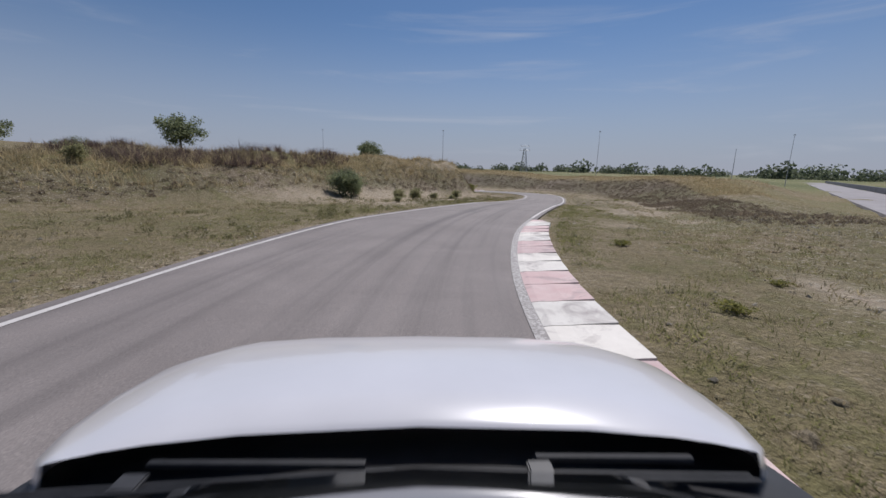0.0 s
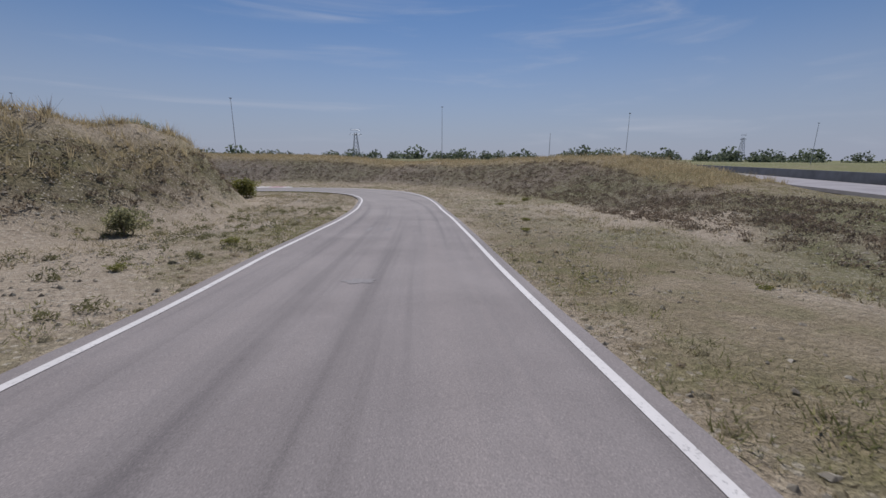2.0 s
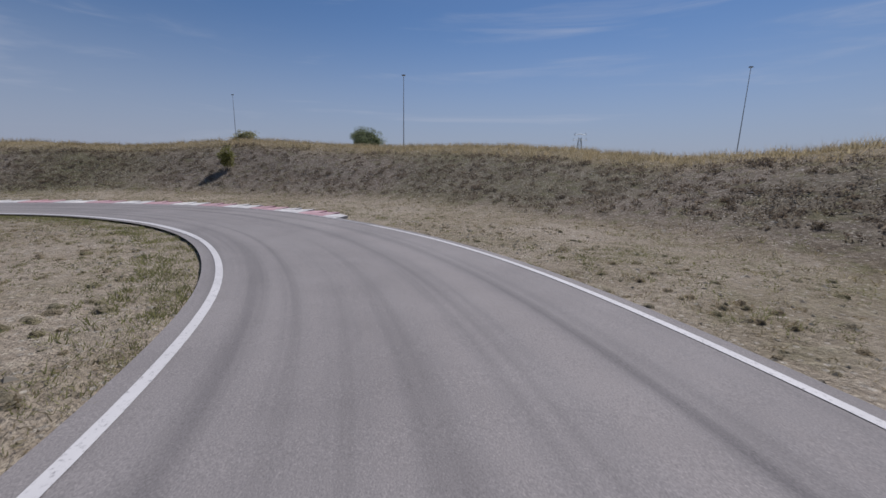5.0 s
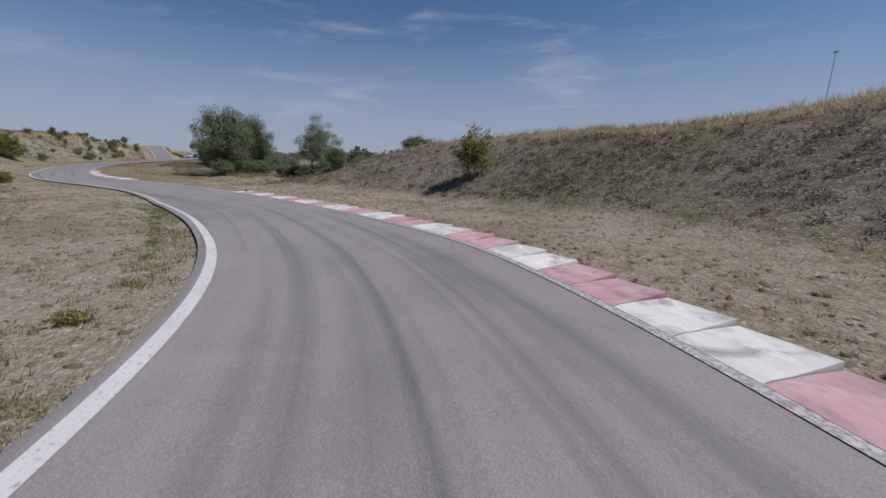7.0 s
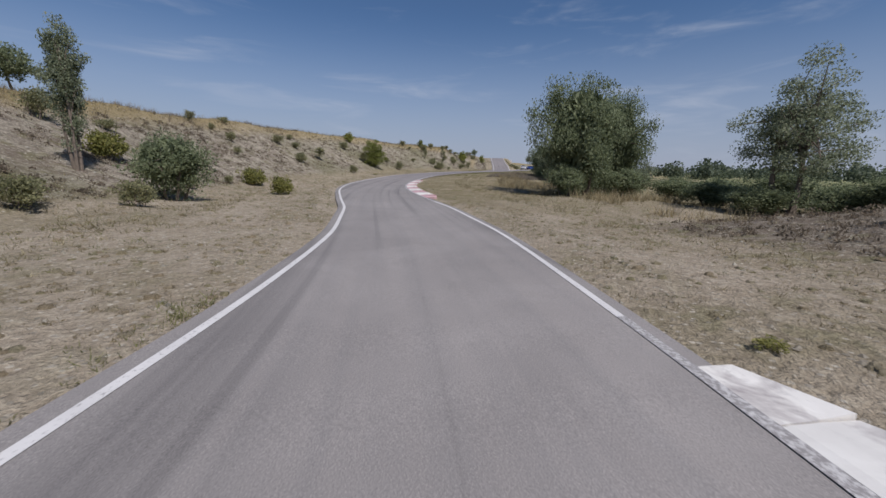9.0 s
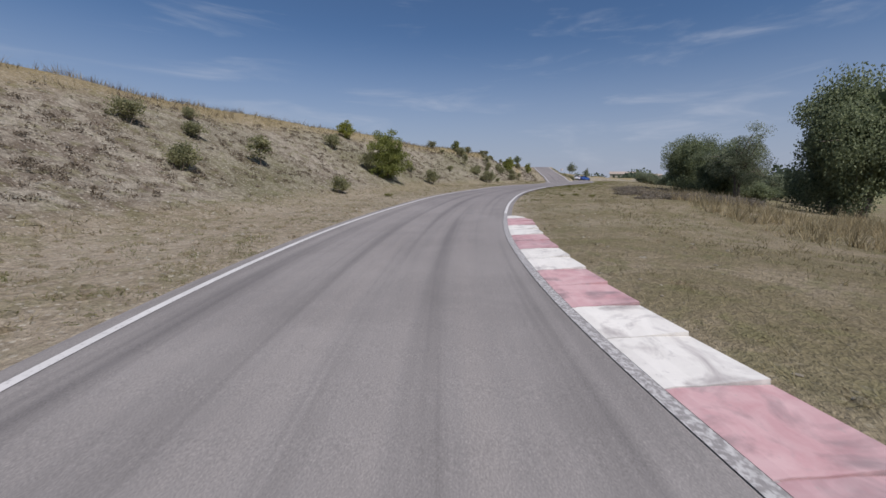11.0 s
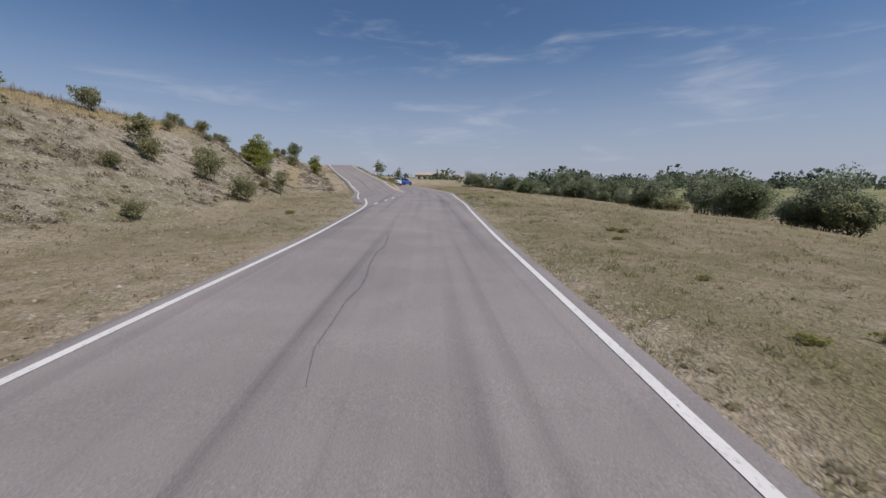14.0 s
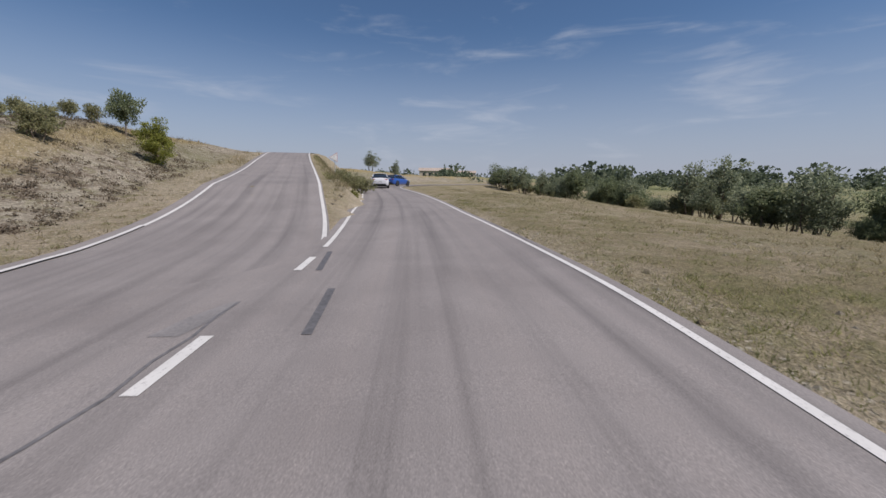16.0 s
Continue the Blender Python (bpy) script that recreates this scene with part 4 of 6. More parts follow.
PROTO = {
    "broad": plant("tree", 7.0, 3.9, -0.9, 0.07, LEAF_OAK, 230, 190, 0.41, 0.4, 0.2, 3, 0.3, 0.4, 34, 5000),
    "open": plant("tree", 7.2, 2.9, 0.4, 0.055, LEAF_POPLAR, 130, 190, 0.33, 2.1, 0.2, 2, 0.3, 0.35, 50),
    "round": plant("tree", 3.0, 1.75, 0.55, 0.08, LEAF_OAK, 120, 36, 0.22, 1.2, 0.09, 1, 0.3, 0.4, 18),
    "poplar": plant("tree", 6.0, 0.85, 0.7, 0.05, LEAF_POPLAR, 150, 90, 0.18, 0.9, 0.09, 3, 0.3, 0.25, 36),
    "pine": plant("pine", 3.9, 1.75, -0.5, 0.05, LEAF_PINE, 230, 100, 0.19, 3.0, 0.1, 1, -0.9, 0.5, 20),
    "young_pine": plant("pine", 3.9, 1.5, -0.4, 0.06, LEAF_YOUNG, 130, 80, 0.2, 1.4, 0.1, 1, -0.9, 0.45, 20),
    "bush": plant("bush", 2.8, 1.5, 0.0, 0.055, LEAF_OAK, 120, 62, 0.2, 0.2, 0.06, 4, 0.2, 0.45, 20, 900),
    "grey_bush": plant("bush", 2.2, 1.3, 0.0, 0.075, LEAF_SHRUB, 100, 30, 0.2, 1.9, 0.045, 5, -0.5, 0.4, 30),
    "low_shrub": plant("bush", 2.2, 1.15, 0.0, 0.085, LEAF_SHRUB, 64, 26, 0.22, 1.0, 0.045, 4, -0.5, 0.4, 16),
    "broom": plant("bush", 1.2, 0.85, 0.0, 0.065, LEAF_BROOM, 80, 30, 0.15, 4.0, 0.03, 5, -1.0, 0.4, 20),
    "willow": plant("bush", 2.9, 1.05, 0.0, 0.07, LEAF_BROOM, 100, 34, 0.19, 3.3, 0.045, 4, -0.4, 0.35, 28),
    "hedge_tree": plant("tree", 4.4, 2.0, 0.0, 0.075, LEAF_OAK, 110, 56, 0.27, 0.7, 0.1, 3, 0.3, 0.4, 18, 900),
    "hedge_open": plant("tree", 4.8, 1.75, 0.3, 0.10, LEAF_POPLAR, 80, 32, 0.25, 2.4, 0.1, 2, 0.3, 0.35, 24),
    "light_bush": plant("bush", 3.2, 1.55, 0.0, 0.07, LEAF_POPLAR, 100, 44, 0.24, 2.7, 0.06, 4, 0.0, 0.4, 24),
    "weed": plant("weed", 0.34, 0.30, 0.0, 0.026, LEAF_BROOM, 40, 18, 0.045, 1.1, 0.006, 5, -0.6, 0.3, 10),
    "sapling": plant("sapling", 2.3, 0.45, 0.25, 0.06, LEAF_SHRUB, 46, 26, 0.13, 5.0, 0.03, 1, 0.0, 0.2, 16),
}
T_BROAD, T_PINE, T_BUSH = "dense dark green broadleaf tree on dry ground", "bright green young pine on the stony bank", "dark green leafy bush on dry ground"
T_GREY, T_BROOM, T_SAP = "sparse grey-green shrub on the stony bank", "yellow-green broom shrub on dry ground", "thin half-bare sapling on the bank"
# mound and first bend
put(PROTO["round"], -18.4, 28.2, 1.0, 1.0, 20, 0.05, "small round green tree on the grassy mound", "tree")
put(PROTO["bush"], -6.3, 25.6, 0.95, 0.78, 40, 0.05, "grey-green bush at the foot of the mound", "bush")
put(PROTO["grey_bush"], 1.1, 38.2, 0.5, 0.45, 10, 0.05, "grey-green bush at the foot of the mound", "bush")
for x, y, a, b, turn in ((-3.1, 26.9, 0.46, 0.42, 30), (-2.0, 27.2, 0.42, 0.46, 140), (-2.6, 22.0, 0.26, 0.2, 200), (-0.8, 30.4, 0.36, 0.26, 70), (0.6, 32.0, 0.3, 0.22, 310)):
    put(PROTO["grey_bush"], x, y, a, b, turn, 0.04, "low olive shrub on bare sand", "bush", "low shrubs on the sand")
put(PROTO["grey_bush"], -6.0, 27.0, 0.35, 0.35, 80, 0.05, T_GREY, "bush", "shrubs on the mound")
put(PROTO["grey_bush"], -17.5, 19.0, 0.5, 0.5, 120, 0.05, T_GREY, "bush", "shrubs on the mound")
put(PROTO["broom"], 3.3, 53.5, 1.3, 1.1, 0, 0.05, T_BROOM, "bush")
put(PROTO["broad"], -38.5, 207, 2.2, 2.4, 0, 0.1, "large far tree behind the embankment", "tree")
# outer bank
put(PROTO["willow"], -22.4, 76.4, 1.0, 0.88, 0, 0.05, "light green shrub on the scrubby bank", "bush")
put(PROTO["willow"], -6.5, 80.6, 0.6, 0.6, 50, 0.05, "light green shrub on the scrubby bank", "bush")
put(PROTO["grey_bush"], -12.7, 92.3, 1.1, 0.8, 90, 0.05, "light green shrub on top of the bank", "bush")
put(PROTO["bush"], -37.4, 70.0, 0.78, 0.78, 0, 0.05, T_BUSH, "bush")
# trees by the second bend
put(PROTO["broad"], -53.3, 58.9, 0.86, 1.3, 30, 0.1, T_BROAD, "tree")
put(PROTO["broad"], -58.0, 60.4, 0.74, 1.3, 150, 0.1, T_BROAD, "tree")
put(PROTO["open"], -47.8, 68.4, 0.92, 0.93, 0, 0.1, "open-crowned green tree with pale limbs", "tree")
put(PROTO["broad"], -76.5, 55.5, 0.98, 1.3, 60, 0.1, T_BROAD, "tree")
put(PROTO["broad"], -88.3, 48.2, 0.72, 0.88, 200, 0.1, T_BROAD, "tree")
put(PROTO["broad"], -84.5, 50.6, 0.66, 0.8, 110, 0.1, T_BROAD, "tree")
put(PROTO["open"], -80.8, 51.2, 0.75, 0.75, 40, 0.1, "grey-green open-crowned tree with thin foliage", "tree")
for k, (x, y, a, b) in enumerate([(-51.2, 58.6, 1.0, 1.0), (-53.6, 61.8, 1.1, 1.0), (-53, 64.5, 1.1, 0.8), (-50.5, 66.0, 1.1, 0.75), (-47.2, 67.2, 1.0, 0.7), (-48.8, 70.4, 1.2, 0.8), (-45.6, 69.4, 0.9, 0.8), (-54.6, 66.8, 1.3, 0.9), (-51, 69, 1.3, 1.0), (-58, 67, 1.0, 0.8), (-44.5, 70.5, 0.9, 0.75), (-42.6, 72.4, 0.7, 0.6), (-61, 61, 1.0, 0.7),
                                  (-64, 58.5, 1.1, 0.8), (-68, 57, 1.2, 0.9), (-71.5, 57.5, 1.1, 0.9), (-87, 53, 1.0, 0.9), (-92, 50.5, 0.9, 0.8), (-48.8, 74.5, 1.3, 1.0), (-41, 77.5, 1.2, 1.0)]):
    put(PROTO["bush"], x, y, a, b * 0.8, 47 * k, 0.05, T_BUSH, "bush", "bushes under the trees")
# left bank
put(PROTO["bush"], -34.7, 47.1, 1.1, 1.05, 0, 0.05, T_BUSH, "bush")
put(PROTO["poplar"], -32.9, 44.6, 0.78, 0.98, 0, 0.1, "slender grey-green poplar on the bank", "tree")
put(PROTO["round"], -35.5, 31.4, 0.95, 0.9, 200, 0.1, "grey-green round tree on top of the bank", "tree")
put(PROTO["young_pine"], -28.7, 47.8, 0.7, 0.7, 90, 0.05, T_PINE, "pine", "pines on the bank")
put(PROTO["broom"], -35.0, 41.8, 1.1, 1.0, 10, 0.05, T_GREY, "bush", "shrubs on the bank")
put(PROTO["grey_bush"], -32.4, 49.4, 0.5, 0.42, 100, 0.05, T_GREY, "bush", "shrubs on the bank")
put(PROTO["broom"], -40.5, 46.2, 0.8, 0.8, 0, 0.05, T_BROOM, "bush", "broom on the bank")
put(PROTO["broom"], -42.6, 41.3, 1.0, 0.9, 0, 0.05, T_BROOM, "bush", "broom on the bank")
put(PROTO["bush"], -16.5, 49.5, 0.75, 0.7, 60, 0.05, T_BUSH, "bush")
put(PROTO["bush"], -13.2, 55.0, 0.7, 0.62, 160, 0.05, T_BUSH, "bush")
put(PROTO["willow"], -8.6, 60.0, 0.9, 0.62, 60, 0.05, "light green shrub beside the track", "bush")
put(PROTO["pine"], -72.5, 27.9, 1.0, 1.02, 0, 0.05, T_PINE, "pine", "pines on the bank")
put(PROTO["young_pine"], -74.6, 21.5, 0.6, 0.45, 50, 0.05, T_PINE, "pine", "pines on the bank")
put(PROTO["young_pine"], -122.8, 18.6, 0.9, 0.85, 20, 0.05, T_PINE, "pine", "pines on the bank")
put(PROTO["young_pine"], -144.2, 15.4, 0.66, 0.72, 70, 0.05, T_PINE, "pine", "pines on the bank")
put(PROTO["pine"], -104.5, 16.5, 0.45, 0.45, 70, 0.05, T_PINE, "pine", "pines on the bank")
put(PROTO["round"], -146.7, 11.6, 0.62, 0.95, 0, 0.05, "small green tree on the bank", "tree")
put(PROTO["round"], -132.2, 14.4, 0.6, 0.85, 90, 0.05, "small green tree on the bank", "tree")
put(PROTO["grey_bush"], -95.5, 26.3, 0.85, 0.8, 0, 0.05, T_GREY, "bush", "shrubs on the bank")
put(PROTO["grey_bush"], -78.7, 28.0, 0.62, 0.7, 30, 0.05, T_GREY, "bush", "shrubs on the bank")
put(PROTO["grey_bush"], -110.5, 23.9, 0.6, 0.62, 60, 0.05, T_GREY, "bush", "shrubs on the bank")
put(PROTO["grey_bush"], -63.4, 31.7, 0.5, 0.5, 60, 0.05, T_GREY, "bush", "shrubs on the bank")
put(PROTO["grey_bush"], -139.0, 14.6, 0.7, 0.75, 60, 0.05, T_GREY, "bush", "shrubs on the bank")
put(PROTO["sapling"], -98.5, 21.3, 1.0, 1.0, 0, 0.05, T_SAP, "sapling", "saplings on the bank")
put(PROTO["sapling"], -110.1, 19.4, 1.4, 1.0, 0, 0.05, T_SAP, "sapling", "saplings on the bank")
put(PROTO["sapling"], -118.0, 22.4, 1.1, 0.75, 0, 0.05, T_SAP, "sapling", "saplings on the bank")
put(PROTO["sapling"], -60.2, 29.6, 1.3, 0.8, 40, 0.05, T_SAP, "sapling", "saplings on the bank")
_prng = random.Random(5)
for k in range(74):                                     # scattered low shrubs on the long bank
    t = _prng.uniform(8.6, 18.5)
    foot = np.interp(t, [8.6, 10, 12.5, 15, 16, 17, 18.5], [10, 8, 7.3, 8.3, 11, 15, 18])
    v = along(t, foot + _prng.uniform(0.5, 9))
    s = _prng.uniform(0.26, 0.6) * (1.2 if t > 12.5 else 1.0)
    put(PROTO["low_shrub"], v.x, v.y, s, s * _prng.uniform(0.7, 1.3), _prng.uniform(0, 360), 0.03, T_GREY, "bush", "shrubs on the bank")
# hedge along the low ground on the right
HEDGE = {"hedge_tree": (T_BROAD, "tree", 0.65, 1.0), "hedge_open": ("grey-green open-crowned tree with thin foliage", "tree", 0.65, 1.05), "bush": (T_BUSH, "bush", 0.6, 1.15),
         "light_bush": ("light grey-green leafy bush in the hedge", "bush", 0.6, 1.25), "grey_bush": (T_GREY, "bush", 0.6, 1.2), "round": ("small round green tree in the hedge", "tree", 0.6, 1.1)}
_hrng = random.Random(11)
for k in range(104):
    f = k / 103
    x = -104 - 92 * f + _hrng.uniform(-1.2, 1.2)
    if -126.6 < x < -125.2 or -157.2 < x < -155.4:
        continue
    y = float(np.interp(x, [-196, -182, -168, -150, -135, -116, -104], [36.5, 40.5, 47, 52, 54, 56, 60.5])) + _hrng.uniform(-0.9, 3.2)
    kind = ("light_bush", "bush", "grey_bush", "hedge_open", "light_bush", "round", "bush", "grey_bush", "hedge_tree", "light_bush", "hedge_open")[(k * 7 + k // 5) % 11]
    lab, cat, lo, hi = HEDGE[kind]
    s = _hrng.uniform(lo, hi)
    put(PROTO[kind], x, y, s, s * _hrng.uniform(0.75, 1.2), _hrng.uniform(0, 360), 0.05, lab, cat, "hedge in the low ground")
for k, (t, d, s) in enumerate([(12.72, -4.1, 0.3), (12.78, -4.9, 0.36), (12.74, -5.8, 0.34), (7.42, 2.75, 0.3), (9.22, -3.3, 0.24), (0.75, -3.4, 0.34), (0.35, -3.2, 0.3), (1.75, -4.0, 0.3),
                             (2.85, 4.6, 0.4), (2.6, 5.2, 0.3), (14.1, -4.2, 0.3), (13.9, -3.6, 0.24), (3.9, -4.6, 0.36), (4.1, -7.2, 0.5), (12.45, 5.4, 0.4), (15.0, 5.6, 0.4)]):
    v = along(t, d)
    put(PROTO["weed"], v.x, v.y, s * 2.4, s * 1.6, 70 * k, 0.02, "small green weed clump on the verge", "weed", "weeds on the verge")
_wrng = random.Random(23)
for k in range(22):
    t, d = _wrng.uniform(13.2, 15.9), -_wrng.uniform(2.7, 5.6)
    if k % 3 == 0:
        t, d = _wrng.uniform(0.2, 3.4), -_wrng.uniform(2.9, 5.5)
    v, s = along(t, d), _wrng.uniform(0.4, 0.85)
    put(PROTO["weed"], v.x, v.y, s, s * 0.62, 70 * k, 0.02, "small green weed clump on the verge", "weed", "weeds on the verge")
# beyond the end of the drive
put(PROTO["open"], -230, 7, 0.9, 0.8, 0, 0.1, "far open-crowned green tree on the plain", "tree")
put(PROTO["open"], -222, 15, 0.55, 0.7, 60, 0.1, "far thin grey-green tree on the plain", "tree")
put(PROTO["bush"], -214, -2, 0.9, 0.7, 0, 0.05, T_BUSH, "bush")
put(PROTO["grey_bush"], -147.5, 25.0, 0.6, 0.5, 0, 0.05, T_GREY, "bush", "shrubs between the roads")
put(PROTO["grey_bush"], -152.5, 24.4, 0.8, 0.7, 90, 0.05, T_GREY, "bush", "shrubs between the roads")
put(PROTO["broom"], -144.2, 25.9, 0.6, 0.6, 90, 0.05, T_BROOM, "bush", "shrubs between the roads")
put(PROTO["grey_bush"], -160, 20.5, 1.0, 0.8, 130, 0.05, T_GREY, "bush", "shrubs between the roads")
for key, ob in PROTO.items():
    for o in (*ob.children_recursive, ob):
        bpy.data.objects.remove(o)


# far tree belt round the plain
def far_belt():
    out = []
    for k in range(560):
        a = rng.uniform(0, 2 * np.pi)
        r = rng.uniform(215, 430)
        cx, cy = -50 + r * math.cos(a), 50 + r * math.sin(a)
        if cy < 0 and -330 < cx < 40:
            r = 560
            cx, cy = -50 + r * math.cos(a), 50 + r * math.sin(a)
        far = 1.0
        if cx > 40 and cy > -60:                       # the plain beyond the circuit is wider
            r, far = rng.uniform(360, 560), 1.35
            cx, cy = -50 + r * math.cos(a), 50 + r * math.sin(a)
        h = far * rng.uniform(5.5, 9.0) * (1.35 if rng.random() < 0.14 else 1.0)
        wide = rng.uniform(0.75, 1.35)
        for j in range(3):                             # three lobes a tree, the middle one highest
            n_ = 64
            u = rng.normal(size=(n_, 3))
            u /= np.linalg.norm(u, axis=1)[:, None]
            q = h * (0.5 if j else 0.62)
            off = np.array([(j - 1.5) * h * 0.45 * (j > 0), rng.uniform(-0.3, 0.3) * h, h * (0.3 if j else 0.52)])
            p = u * (0.55 + 0.45 * rng.random(n_) ** 0.5)[:, None] * np.array([q * wide, q * wide, q * 0.78]) + np.array([cx, cy, -2.1]) + off
            p[:, 2] = np.maximum(p[:, 2], -2.2)
            out.append(leaves(p, 0.105 * h, 0.75))
    for k in range(520):                               # low growth that closes the belt
        a = rng.uniform(0, 2 * np.pi)
        r = rng.uniform(215, 270)
        cx, cy = -50 + r * math.cos(a), 50 + r * math.sin(a)
        if cx > 40 and cy > -60:
            r += 150
            cx, cy = -50 + r * math.cos(a), 50 + r * math.sin(a)
        if cy < 0 and -330 < cx < 40:
            continue
        u = rng.normal(size=(46, 3))
        u /= np.linalg.norm(u, axis=1)[:, None]
        p = u * (0.5 + 0.5 * rng.random(46))[:, None] * np.array([3.8, 3.8, rng.uniform(1.6, 2.6)]) + np.array([cx, cy, -0.6])
        out.append(leaves(p, 0.55, 0.75))
    ob = new("far_trees", raw_mesh("far_trees", np.concatenate(out), 4, LEAF_FAR))
    tagged(ob, "distant belt of dark green trees on the plain", "trees", kind="stuff")


far_belt()


# ---------------------------------------------------------------- grass, scrub, stones
def spots(n_, t0, t1, lo, hi, power=1.0):
    """Random places beside the road: beyond its edges by lo to hi metres."""
    t = rng.uniform(t0, t1, n_)
    i = np.clip(np.searchsorted(LINE_T, t), 1, len(LINE_T) - 1)
    f = ((t - LINE_T[i - 1]) / (LINE_T[i] - LINE_T[i - 1]))[:, None]
    base, side = LINE[i - 1] * (1 - f) + LINE[i] * f, SIDE[i - 1] * (1 - f) + SIDE[i] * f
    o = lo + (hi - lo) * rng.random(n_) ** power
    left = rng.random(n_) < 0.5
    lat = np.where(left, D_LEFT[i] + o, D_RIGHT[i] - o)
    x, y = base[:, 0] + side[:, 0] * lat, base[:, 1] + side[:, 1] * lat
    z, cover, out = land(x, y)
    bd = np.full(n_, 1e9)
    for k in range(10, len(BRANCH), 4):
        bd = np.minimum(bd, np.hypot(x - BRANCH[k, 0], y - BRANCH[k, 1]))
    on_kerb = ~left & (out < 1.05) & (((t > -1.3) & (t < 1.25)) | ((t > 6.0) & (t < 9.3)) | ((t > 10.4) & (t < 12.05)))
    keep = (out > lo * 0.7) & (bd > 2.75) & ~on_kerb
    return x[keep], y[keep], z[keep], cover[keep], out[keep]


def matted(x, y, out):
    near, _, lat = road_frame(x, y)
    return turf_cover(x, y, near, lat, out) > rng.uniform(0.2, 0.75, len(x))


def tufts(name, x, y, z, height, blades, width, spread, mat, label, lean=0.5):
    n_ = len(x)
    h = height * rng.uniform(0.45, 1.25, n_)
    b = np.repeat(np.stack([x, y, z - 0.01], 1), blades, axis=0)
    hh = np.repeat(h, blades) * rng.uniform(0.5, 1.1, n_ * blades)
    a = rng.uniform(0, 2 * np.pi, n_ * blades)
    foot = b + np.stack([np.cos(a), np.sin(a), 0 * a], 1) * (spread * rng.random(n_ * blades))[:, None]
    out = rng.normal(size=(n_ * blades, 2)) * lean
    tip = foot + np.stack([np.cos(a) * hh * 0.45 + out[:, 0] * hh, np.sin(a) * hh * 0.45 + out[:, 1] * hh, hh], 1)
    s = np.stack([-np.sin(a), np.cos(a), 0 * a], 1) * width
    ob = new(name, raw_mesh(name, np.stack([foot - s, foot + s, tip], 1), 3, mat))
    tagged(ob, label, "grass", kind="stuff")


def noise2(x, y, f):
    return np.sin(x * f + 1.7 * np.sin(y * f * 0.8)) * np.sin(y * f * 1.1 + 1.3 * np.sin(x * f * 0.7 + 2))


def mounds(name, x, y, z, radius, per, leaf, mat, label, flat=0.85, corners=4):
    """Rounded clumps: short leaves over low domes."""
    n_ = len(x)
    r = radius * rng.uniform(0.55, 1.45, n_)
    u = rng.normal(size=(n_, per, 3))
    u[..., 2] = np.abs(u[..., 2])
    u /= np.linalg.norm(u, axis=-1, keepdims=True)
    wide = rng.uniform(0.75, 1.35, (n_, 1, 1)) * np.array([1, 0, 0]) + rng.uniform(0.75, 1.35, (n_, 1, 1)) * np.array([0, 1, 0]) + np.array([0, 0, flat])
    p = u * r[:, None, None] * wide * rng.uniform(0.55, 1.05, (n_, per, 1)) + np.stack([x, y, z - 0.02], 1)[:, None]
    ob = new(name, raw_mesh(name, leaves(p.reshape(-1, 3), leaf, 0.45, -0.6)[:, :corners], corners, mat))
    tagged(ob, label, "scrub", kind="stuff")


def domes(name, x, y, z, radius, flat, mat, label):
    """Low uneven solid cushions, each a smooth cap of its own."""
    n_ = len(x)
    a = np.arange(7) * 2 * np.pi / 7
    cap = np.array([(0, 0, 1.0)] + [(0.55 * math.cos(t), 0.55 * math.sin(t), 0.83) for t in a] + [(math.cos(t + 0.4), math.sin(t + 0.4), -0.12) for t in a])
    tri = [(0, 1 + k, 1 + (k + 1) % 7) for k in range(7)]
    for k in range(7):
        m = (k + 1) % 7
        tri += [(1 + k, 8 + k, 8 + m), (1 + k, 8 + m, 1 + m)]
    r = radius * rng.uniform(0.5, 1.5, n_)
    turn = rng.uniform(0, 6.28, n_)
    v = cap[None] * rng.uniform(0.72, 1.25, (n_, 15, 1)) * r[:, None, None] * np.stack([rng.uniform(0.8, 1.4, n_), np.ones(n_), flat * rng.uniform(0.7, 1.3, n_)], 1)[:, None]
    px = v[..., 0] * np.cos(turn)[:, None] - v[..., 1] * np.sin(turn)[:, None] + x[:, None]
    py = v[..., 0] * np.sin(turn)[:, None] + v[..., 1] * np.cos(turn)[:, None] + y[:, None]
    co = np.stack([px, py, v[..., 2] + z[:, None] - 0.01], -1).astype(np.float32)
    idx = (np.array(tri)[None] + (np.arange(n_) * 15)[:, None, None]).astype(np.int32)
    me = bpy.data.meshes.new(name)
    me.vertices.add(n_ * 15)
    me.vertices.foreach_set("co", co.ravel())
    me.loops.add(idx.size)
    me.loops.foreach_set("vertex_index", idx.ravel())
    me.polygons.add(idx.size // 3)
    me.polygons.foreach_set("loop_start", np.arange(0, idx.size, 3, dtype=np.int32))
    me.polygons.foreach_set("loop_total", np.full(idx.size // 3, 3, dtype=np.int32))
    me.update(calc_edges=True)
    me.shade_smooth()
    me.materials.append(mat)
    tagged(new(name, me), label, "scrub", kind="stuff")


